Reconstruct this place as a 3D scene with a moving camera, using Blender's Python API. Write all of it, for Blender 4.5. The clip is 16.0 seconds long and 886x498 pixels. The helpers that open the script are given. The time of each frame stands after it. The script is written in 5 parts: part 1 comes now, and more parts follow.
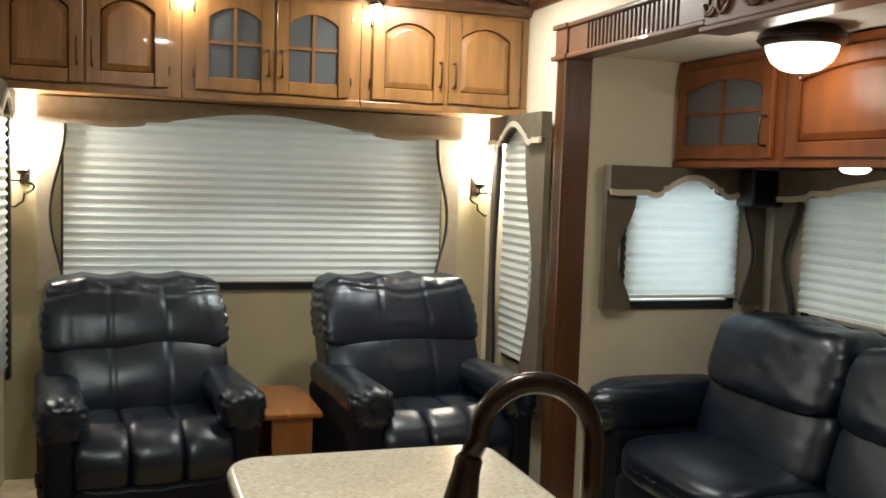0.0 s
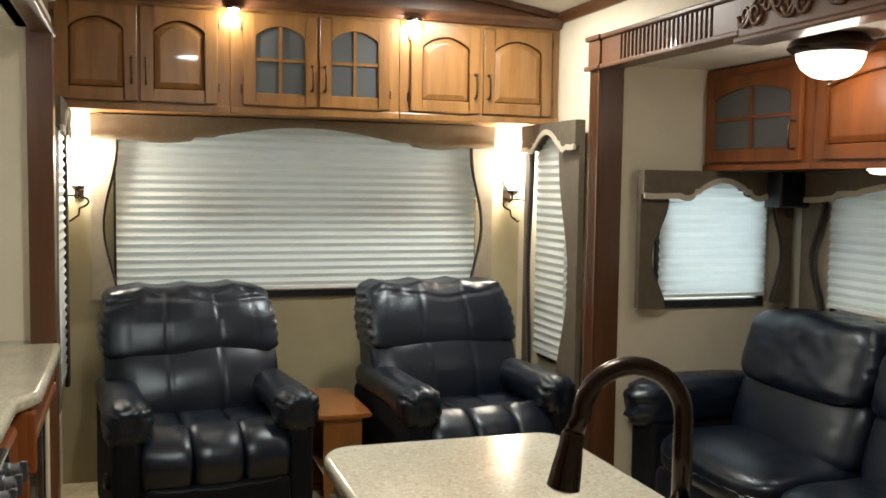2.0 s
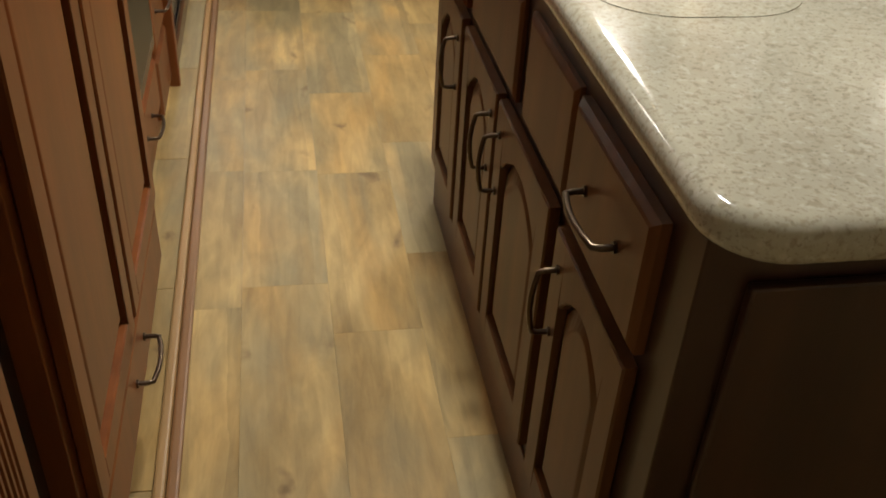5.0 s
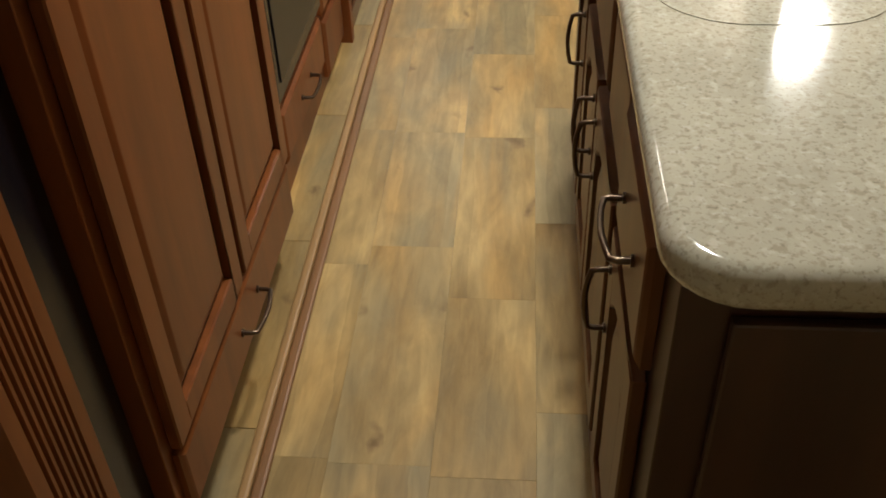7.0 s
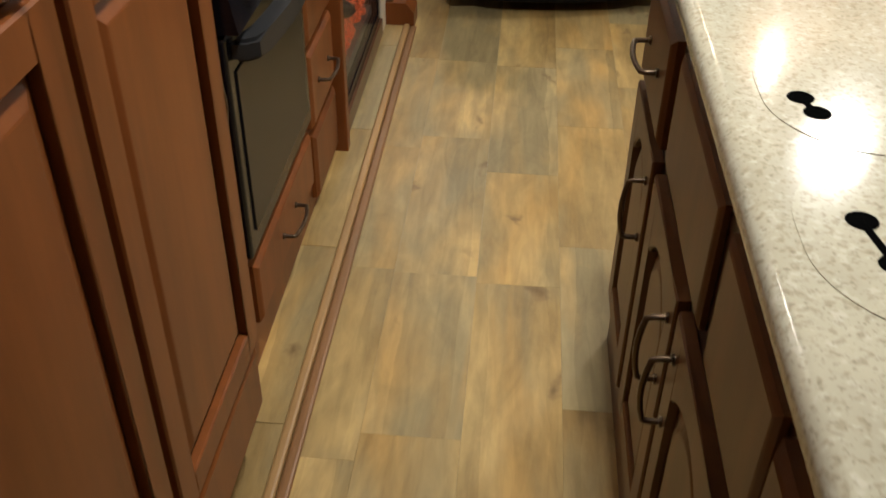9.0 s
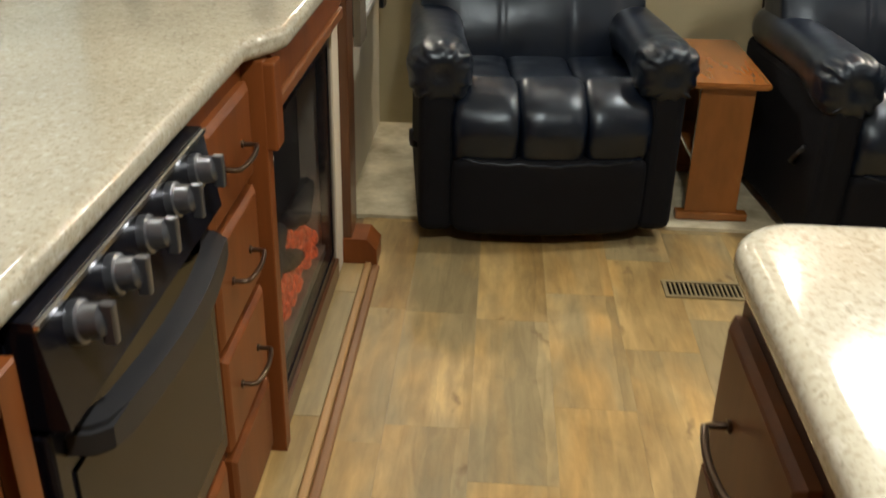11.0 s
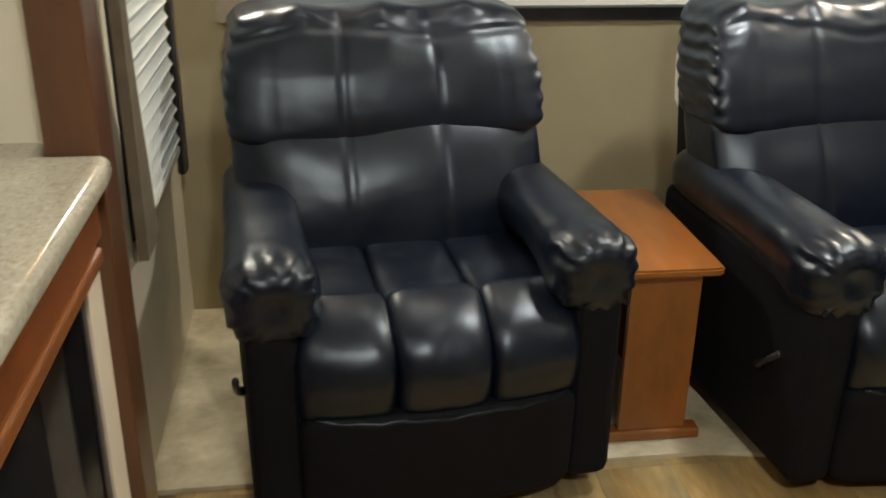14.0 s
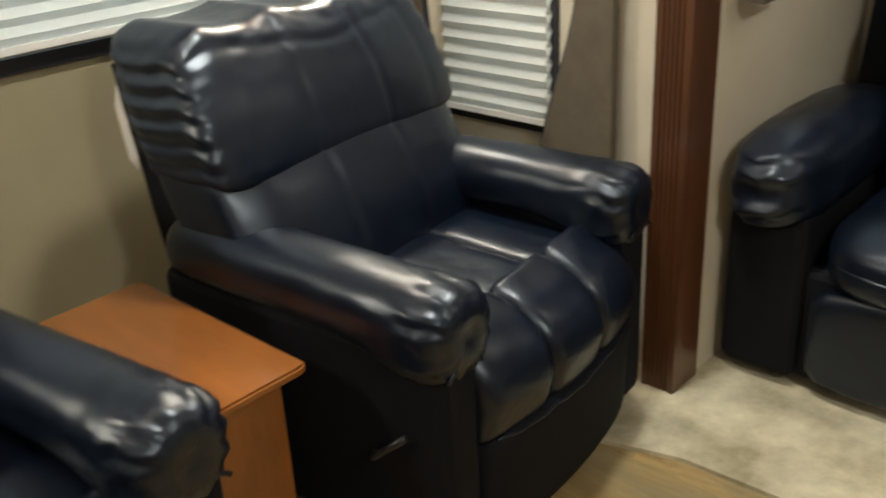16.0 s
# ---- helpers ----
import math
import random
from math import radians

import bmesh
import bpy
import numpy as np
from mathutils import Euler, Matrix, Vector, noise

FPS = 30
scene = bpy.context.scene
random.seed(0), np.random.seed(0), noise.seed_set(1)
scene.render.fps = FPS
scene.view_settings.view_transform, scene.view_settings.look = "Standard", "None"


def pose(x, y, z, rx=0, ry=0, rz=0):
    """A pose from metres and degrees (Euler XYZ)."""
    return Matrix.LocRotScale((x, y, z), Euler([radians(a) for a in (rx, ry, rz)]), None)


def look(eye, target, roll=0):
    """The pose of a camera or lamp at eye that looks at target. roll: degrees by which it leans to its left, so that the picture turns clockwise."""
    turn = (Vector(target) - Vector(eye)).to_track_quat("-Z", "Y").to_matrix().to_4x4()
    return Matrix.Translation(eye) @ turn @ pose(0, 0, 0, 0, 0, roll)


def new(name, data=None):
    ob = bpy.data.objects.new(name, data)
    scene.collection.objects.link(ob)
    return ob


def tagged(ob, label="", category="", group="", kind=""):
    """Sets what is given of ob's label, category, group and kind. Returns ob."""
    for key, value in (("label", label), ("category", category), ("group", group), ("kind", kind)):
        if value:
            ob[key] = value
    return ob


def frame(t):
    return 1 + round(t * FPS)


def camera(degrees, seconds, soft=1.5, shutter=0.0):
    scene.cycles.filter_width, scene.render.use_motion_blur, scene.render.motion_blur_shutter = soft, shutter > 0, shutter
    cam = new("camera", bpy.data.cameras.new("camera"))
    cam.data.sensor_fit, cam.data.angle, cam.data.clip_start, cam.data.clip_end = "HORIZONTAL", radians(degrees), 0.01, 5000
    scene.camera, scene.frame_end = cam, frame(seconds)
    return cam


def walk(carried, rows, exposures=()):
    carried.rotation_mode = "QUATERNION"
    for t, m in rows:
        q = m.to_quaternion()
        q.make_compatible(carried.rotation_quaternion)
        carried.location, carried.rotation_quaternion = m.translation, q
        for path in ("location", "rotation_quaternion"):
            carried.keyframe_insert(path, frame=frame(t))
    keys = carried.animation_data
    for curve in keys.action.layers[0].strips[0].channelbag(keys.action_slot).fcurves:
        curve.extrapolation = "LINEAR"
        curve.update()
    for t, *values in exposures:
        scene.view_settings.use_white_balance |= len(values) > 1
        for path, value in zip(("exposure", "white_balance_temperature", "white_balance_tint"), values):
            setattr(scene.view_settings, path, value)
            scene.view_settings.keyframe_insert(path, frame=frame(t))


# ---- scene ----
cam = camera(49.8, 16.0, 1.7, 0.4)
PATH = [
    (0, (-0.118, 0.367, 1.499), (0.515, 2.258, 1.347), 1.9),
    (0.5, (-0.187, 0.322, 1.508), (0.419, 2.223, 1.376), 1.4),
    (1, (-0.262, 0.256, 1.512), (0.353, 2.155, 1.391), 0.8),
    (1.5, (-0.29, 0.24, 1.509), (0.318, 2.142, 1.387), 0.7),
    (2, (-0.31, 0.252, 1.5), (0.307, 2.149, 1.362), 0.8),
    (2.5, (-0.314, 0.25, 1.476), (0.292, 2.141, 1.24), 1.1),
    (3, (-0.328, 0.266, 1.447), (0.29, 2.113, 0.995), 2.3),
    (3.5, (-0.333, 0.257, 1.418), (0.211, 2.066, 0.76), 4.0),
    (4, (-0.345, 0.244, 1.373), (0.15, 1.973, 0.498), 4.9),
    (4.5, (-0.343, 0.233, 1.347), (0.107, 1.914, 0.361), 4.7),
    (5, (-0.278, 0.206, 1.34), (0.039, 1.81, 0.188), 3.5),
    (7.3, (-0.045, 0.201, 1.425), (-0.231, 1.748, 0.171), -3.2),
    (7.5, (-0.061, 0.252, 1.42), (-0.258, 1.8, 0.169), -3.8),
    (8, (-0.097, 0.43, 1.417), (-0.292, 1.955, 0.138), -2.3),
    (8.2, (-0.116, 0.482, 1.415), (-0.275, 2.032, 0.162), -0.6),
    (10.3, (-0.151, 1.155, 1.313), (-0.25, 2.827, 0.215), 2.0),
    (10.5, (-0.177, 1.225, 1.322), (-0.248, 2.949, 0.309), 2.7),
    (11, (-0.178, 1.366, 1.335), (-0.267, 3.15, 0.437), 1.4),
    (11.5, (-0.15, 1.551, 1.359), (-0.341, 3.358, 0.525), 1.1),
    (12, (-0.131, 1.70, 1.382), (-0.42, 3.534, 0.639), 0.4),
    (12.5, (-0.147, 1.843, 1.36), (-0.402, 3.646, 0.532), 0.4),
    (13, (-0.202, 2.043, 1.33), (-0.35, 3.771, 0.335), 1.8),
    (13.5, (-0.217, 2.201, 1.346), (-0.102, 3.938, 0.36), 2.6),
    (14, (-0.226, 2.375, 1.369), (0.018, 4.201, 0.591), 0.8),
    (14.5, (-0.218, 2.528, 1.36), (0.186, 4.315, 0.559), -0.6),
    (15, (-0.201, 2.661, 1.351), (0.481, 4.342, 0.507), -1.2),
    (15.5, (-0.236, 2.874, 1.387), (0.799, 4.361, 0.541), -2.4),
    (16, (-0.216, 3.063, 1.375), (1.103, 4.314, 0.543), -3.2),
]
walk(cam, [(t, look(eye, target, roll)) for t, eye, target, roll in PATH],
     exposures=[(0, -0.10), (2.5, -0.10), (3.5, 0.05), (5, 0.18), (8.2, 0.10), (10.3, 0.15), (12.5, 0.28), (14, 0.24), (16, 0.22)])

# ---- light ----
world = bpy.data.worlds.new("world")
scene.world = world
world.use_nodes = True
wn = world.node_tree.nodes
sky = wn.new("ShaderNodeTexSky")
sky.sky_type, sky.sun_disc, sky.sun_elevation, sky.sun_rotation = "NISHITA", False, radians(35), radians(60)
wn["Background"].inputs[1].default_value = 0.15
world.node_tree.links.new(sky.outputs[0], wn["Background"].inputs[0])


def lamp_light(name, x, y, z, watts, colour=(1, 0.83, 0.62), size=0.05, kind="POINT"):
    data = bpy.data.lights.new(name, kind)
    data.energy, data.color = watts, colour
    if kind == "AREA":
        data.shape, data.size = "DISK", size
    else:
        data.shadow_soft_size = size
    ob = new(name, data)
    ob.location = (x, y, z)
    return ob


WARM = (0.98, 0.92, 0.80)
for lx in (-0.545, 1.635):
    lamp_light("sconce_light", lx, 5.02, 1.60, 21.0, WARM, 0.035)
for lx in (0.12, 0.95):
    lamp_light("puck_light", lx, 4.585, 2.22, 4.2, WARM, 0.02)
lamp_light("dome_light", 2.00, 3.03, 1.86, 3.5, WARM, 0.09)
# flush ceiling lamps over the aisle and the recliners
for lx, ly, watts in ((0.10, 1.9, 32), (1.16, 4.15, 22)):
    lamp_light("ceiling_light", lx, ly, 2.37, watts, (0.985, 0.985, 0.92), 0.20, "AREA")
# fill light with no known source, added to brighten the kitchen counter
lamp_light("kitchen_fill_light", -0.95, 2.85, 1.93, 5, (0.985, 0.97, 0.90), 0.07)




def window_light(x, y, z, rx, rz, wide, high, watts):
    """Daylight in a window's opening, behind the shade."""
    data = bpy.data.lights.new("daylight", "AREA")
    data.shape, data.size, data.size_y, data.energy, data.color = "RECTANGLE", wide, high, watts, (0.74, 0.87, 1.0)
    new("daylight", data).matrix_world = pose(x, y, z, rx, 0, rz)


window_light(2.225, 4.095, 1.25, -90, 0, 0.5, 0.5, 3.6)
window_light(0.53, 5.185, 1.35, -90, 0, 1.75, 0.8, 3.0)
window_light(2.715, 2.97, 1.24, -90, -90, 1.5, 0.5, 2.4)
window_light(-1.325, 3.16, 1.29, -90, 90, 1.2, 0.6, 3.0)


# ---- materials ----
def mat(name, colour, rough=0.6, metal=0.0, vary=0.12, scale=(8, 8, 8), bump=0.1, bump_scale=120.0, spec=0.5,
        coat=0.0, second=None, rand=0.0, detail=6, trans=0.0, coords="Object"):
    m = bpy.data.materials.new(name)
    m.use_nodes = True
    nt = m.node_tree
    n, link = nt.nodes, nt.links.new
    b = n["Principled BSDF"]
    b.inputs["Roughness"].default_value, b.inputs["Metallic"].default_value = rough, metal
    b.inputs["Specular IOR Level"].default_value, b.inputs["Coat Weight"].default_value = spec, coat
    tc = n.new("ShaderNodeTexCoord")
    mp = n.new("ShaderNodeMapping")
    mp.inputs["Scale"].default_value = scale
    link(tc.outputs[coords], mp.inputs[0])
    oi = n.new("ShaderNodeObjectInfo")
    if rand:
        mul = n.new("ShaderNodeVectorMath")
        mul.operation = "SCALE"
        mul.inputs[0].default_value = (37.0, 53.0, 71.0)
        link(oi.outputs["Random"], mul.inputs["Scale"])
        link(mul.outputs[0], mp.inputs["Location"])
    nz = n.new("ShaderNodeTexNoise")
    nz.inputs["Scale"].default_value, nz.inputs["Detail"].default_value, nz.inputs["Roughness"].default_value = 1.0, detail, 0.6
    link(mp.outputs[0], nz.inputs["Vector"])
    ramp = n.new("ShaderNodeValToRGB")
    c2 = second or tuple(min(1, c * (1 + vary)) for c in colour)
    c1 = tuple(c * (1 - vary) for c in colour)
    ramp.color_ramp.elements[0].position, ramp.color_ramp.elements[1].position = 0.32, 0.68
    ramp.color_ramp.elements[0].color, ramp.color_ramp.elements[1].color = (*c1, 1), (*c2, 1)
    link(nz.outputs["Fac"], ramp.inputs[0])
    out = ramp.outputs[0]
    if rand:
        hs = n.new("ShaderNodeHueSaturation")
        mr = n.new("ShaderNodeMapRange")
        mr.inputs["To Min"].default_value, mr.inputs["To Max"].default_value = 1 - rand, 1 + rand
        link(oi.outputs["Random"], mr.inputs["Value"])
        link(mr.outputs[0], hs.inputs["Value"])
        link(out, hs.inputs["Color"])
        out = hs.outputs[0]
    link(out, b.inputs["Base Color"])
    if bump:
        nb = n.new("ShaderNodeTexNoise")
        nb.inputs["Scale"].default_value, nb.inputs["Detail"].default_value = bump_scale, 3
        link(tc.outputs[coords], nb.inputs["Vector"])
        bp = n.new("ShaderNodeBump")
        bp.inputs["Strength"].default_value, bp.inputs["Distance"].default_value = bump, 0.002
        link(nb.outputs["Fac"], bp.inputs["Height"])
        link(bp.outputs[0], b.inputs["Normal"])
    if trans:
        tr = n.new("ShaderNodeBsdfTranslucent")
        link(out, tr.inputs[0])
        mx = n.new("ShaderNodeMixShader")
        mx.inputs[0].default_value = trans
        link(b.outputs[0], mx.inputs[1])
        link(tr.outputs[0], mx.inputs[2])
        link(mx.outputs[0], n["Material Output"].inputs[0])
    return m


def glow(name, colour, strength):
    m = bpy.data.materials.new(name)
    m.use_nodes = True
    b = m.node_tree.nodes["Principled BSDF"]
    b.inputs["Base Color"].default_value = (*colour, 1)
    b.inputs["Emission Color"].default_value = (*colour, 1)
    b.inputs["Emission Strength"].default_value = strength
    b.inputs["Roughness"].default_value = 0.3
    return m


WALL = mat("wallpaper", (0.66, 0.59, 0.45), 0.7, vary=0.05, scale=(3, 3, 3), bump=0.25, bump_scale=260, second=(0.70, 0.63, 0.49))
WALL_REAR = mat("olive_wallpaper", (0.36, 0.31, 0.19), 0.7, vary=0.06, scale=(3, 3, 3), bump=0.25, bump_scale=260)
CEIL = mat("ceiling_vinyl", (0.78, 0.75, 0.68), 0.7, vary=0.02, bump=0.15)
WOOD = mat("maple_stained", (0.178, 0.052, 0.0125), 0.38, vary=0.24, scale=(14, 14, 1.6), bump=0.04, bump_scale=60, spec=0.28, coat=0.05, rand=0.08)
WOOD_H = mat("maple_stained_lengthwise", (0.22, 0.075, 0.021), 0.36, vary=0.22, scale=(14, 1.6, 14), bump=0.04, bump_scale=60, coat=0.12, rand=0.08)
WOOD_R = mat("honey_maple", (0.25, 0.118, 0.036), 0.32, vary=0.28, scale=(14, 14, 1.6), bump=0.04, bump_scale=60, coat=0.2, rand=0.06)
WOOD_D = mat("dark_walnut", (0.10, 0.040, 0.016), 0.35, vary=0.25, scale=(16, 16, 1.6), bump=0.05, bump_scale=60, coat=0.3, rand=0.08)
WOOD_DH = mat("dark_walnut_lengthwise", (0.105, 0.043, 0.018), 0.38, vary=0.25, scale=(16, 1.6, 16), bump=0.05, bump_scale=60, coat=0.25)
WOOD_I = mat("espresso_maple", (0.112, 0.042, 0.0125), 0.4, vary=0.24, scale=(14, 14, 1.6), bump=0.05, bump_scale=60, spec=0.26, coat=0.05, rand=0.08)
WOOD_T = mat("orange_maple", (0.27, 0.094, 0.021), 0.26, vary=0.15, scale=(12, 2.2, 4), bump=0.03, bump_scale=60, coat=0.3)
# black glaze, with shade on the island's body and end put in the colour
WOOD_E = mat("shaded_glazed_maple", (0.042, 0.016, 0.007), 0.42, vary=0.25, scale=(14, 14, 1.6), bump=0.05, bump_scale=60, coat=0.12)
GLAZE = mat("dark_glaze", (0.05, 0.018, 0.007), 0.5, bump=0)
def leather():
    """Grained leather with soft creases and uneven polish."""
    m = mat("navy_black_leather", (0.0034, 0.0062, 0.0138), 0.33, vary=0.22, scale=(7, 7, 7), bump=0.14, bump_scale=230, spec=0.58)
    nt = m.node_tree
    n, link = nt.nodes, nt.links.new
    b = n["Principled BSDF"]
    tc = n.new("ShaderNodeTexCoord")
    b.inputs["Specular Tint"].default_value = (0.84, 0.93, 1.0, 1)
    fine = b.inputs["Normal"].links[0].from_node
    soft = n.new("ShaderNodeTexNoise")
    soft.inputs["Scale"].default_value, soft.inputs["Detail"].default_value, soft.inputs["Distortion"].default_value = 9.0, 3, 1.0
    link(tc.outputs["Object"], soft.inputs["Vector"])
    crease = n.new("ShaderNodeBump")
    crease.inputs["Strength"].default_value, crease.inputs["Distance"].default_value = 0.08, 0.012
    link(soft.outputs["Fac"], crease.inputs["Height"])
    link(crease.outputs[0], fine.inputs["Normal"])
    mr = n.new("ShaderNodeMapRange")
    mr.inputs["From Min"].default_value, mr.inputs["From Max"].default_value = 0.3, 0.7
    mr.inputs["To Min"].default_value, mr.inputs["To Max"].default_value = 0.28, 0.37
    link(soft.outputs["Fac"], mr.inputs["Value"])
    link(mr.outputs[0], b.inputs["Roughness"])
    return m


LEATHER = leather()
SKIRT = mat("black_upholstery_back", (0.005, 0.0055, 0.008), 0.75, vary=0.15, bump=0.2, bump_scale=300, spec=0.18)
SEAM = mat("seam_shadow", (0.002, 0.002, 0.002), 0.9, bump=0, spec=0.0)
CARPET = mat("tan_carpet", (0.50, 0.43, 0.275), 0.95, vary=0.25, scale=(7, 7, 7), bump=1.0, bump_scale=420, spec=0.05, second=(0.74, 0.67, 0.48))
BRONZE = mat("oil_rubbed_bronze", (0.045, 0.032, 0.026), 0.24, 0.85, bump=0.02)
PULL = mat("bronze_pull", (0.11, 0.075, 0.05), 0.3, 0.9, bump=0)
BLACK = mat("black_enamel", (0.006, 0.006, 0.009), 0.2, vary=0.1, bump=0, spec=0.4)
BLACKM = mat("black_plastic", (0.018, 0.018, 0.02), 0.45, vary=0.1, bump=0.05)
CHROME = mat("brushed_steel", (0.55, 0.55, 0.56), 0.22, 1.0, vary=0.05, bump=0)
KNOB = mat("silver_knob", (0.20, 0.21, 0.235), 0.28, 0.85, bump=0)
OVEN_GLASS = mat("oven_glass", (0.008, 0.0075, 0.0065), 0.38, vary=0.05, bump=0, spec=0.6)
GREYGLASS = mat("grey_door_glass", (0.085, 0.09, 0.095), 0.28, vary=0.05, bump=0, spec=0.5)
FABRIC = mat("taupe_fabric", (0.13, 0.107, 0.078), 0.9, vary=0.1, scale=(20, 20, 20), bump=0.5, bump_scale=700, spec=0.1)
# taupe again, with the puck lamps' light on the rear valance put in
FABRIC_LIT = mat("lamplit_taupe_fabric", (0.30, 0.255, 0.19), 0.9, vary=0.1, scale=(20, 20, 20), bump=0.5, bump_scale=700, spec=0.1)
TRIM = mat("cream_fabric", (0.52, 0.46, 0.36), 0.85, vary=0.06, bump=0.4, bump_scale=600, spec=0.1)
BLIND = mat("pleated_shade", (0.80, 0.82, 0.78), 0.9, vary=0.02, bump=0.1, trans=0.45, spec=0.1)
WHITE = mat("white_plastic", (0.78, 0.77, 0.72), 0.45, vary=0.03, bump=0)
CREAMPAINT = mat("cream_laminate", (0.68, 0.60, 0.47), 0.5, vary=0.04, bump=0.05)
FROST = glow("frosted_glass_lit", (1, 0.93, 0.80), 16.0)
DOMEG = glow("dome_glass_lit", (1, 0.93, 0.80), 5.0)
OAK = mat("oak_strip", (0.36, 0.205, 0.080), 0.4, vary=0.2, scale=(20, 2, 20), bump=0.05)
PUCKG = glow("puck_lens_lit", (1, 0.88, 0.68), 25.0)
EMBER = glow("ember_glow", (0.8, 0.13, 0.05), 2.0)
en = EMBER.node_tree.nodes
ez, er = en.new("ShaderNodeTexNoise"), en.new("ShaderNodeValToRGB")
ez.inputs["Scale"].default_value, ez.inputs["Detail"].default_value = 75.0, 6
er.color_ramp.elements[0].position, er.color_ramp.elements[1].position = 0.46, 0.70
er.color_ramp.elements[0].color, er.color_ramp.elements[1].color = (0.03, 0.006, 0.003, 1), (0.75, 0.13, 0.04, 1)
EMBER.node_tree.links.new(ez.outputs["Fac"], er.inputs[0])
EMBER.node_tree.links.new(er.outputs[0], en["Principled BSDF"].inputs["Emission Color"])
EMBER.node_tree.links.new(er.outputs[0], en["Principled BSDF"].inputs["Base Color"])
CEILG = glow("ceiling_lens_lit", (1, 0.92, 0.8), 6.0)


def stone():
    m = mat("speckled_solid_surface", (0.43, 0.395, 0.305), 0.11, vary=0.1, scale=(5, 5, 5), bump=0.0, spec=0.5, second=(0.49, 0.455, 0.355))
    nt = m.node_tree
    n, link = nt.nodes, nt.links.new
    b = n["Principled BSDF"]
    tc = n.new("ShaderNodeTexCoord")
    src = b.inputs["Base Color"].links[0].from_socket
    for sc, lo, hi, col in ((120, 0.54, 0.66, (0.25, 0.21, 0.14, 1)), (80, 0.56, 0.68, (0.56, 0.53, 0.45, 1)), (210, 0.58, 0.68, (0.19, 0.16, 0.11, 1))):
        nz = n.new("ShaderNodeTexNoise")
        nz.inputs["Scale"].default_value, nz.inputs["Detail"].default_value = sc, 2
        link(tc.outputs["Object"], nz.inputs["Vector"])
        mr = n.new("ShaderNodeMapRange")
        mr.inputs["From Min"].default_value, mr.inputs["From Max"].default_value = lo, hi
        mr.inputs["To Max"].default_value = 0.5
        link(nz.outputs["Fac"], mr.inputs["Value"])
        mx = n.new("ShaderNodeMix")
        mx.data_type = "RGBA"
        mx.inputs["B"].default_value = col
        link(mr.outputs[0], mx.inputs["Factor"])
        link(src, mx.inputs["A"])
        src = mx.outputs["Result"]
    link(src, b.inputs["Base Color"])
    return m


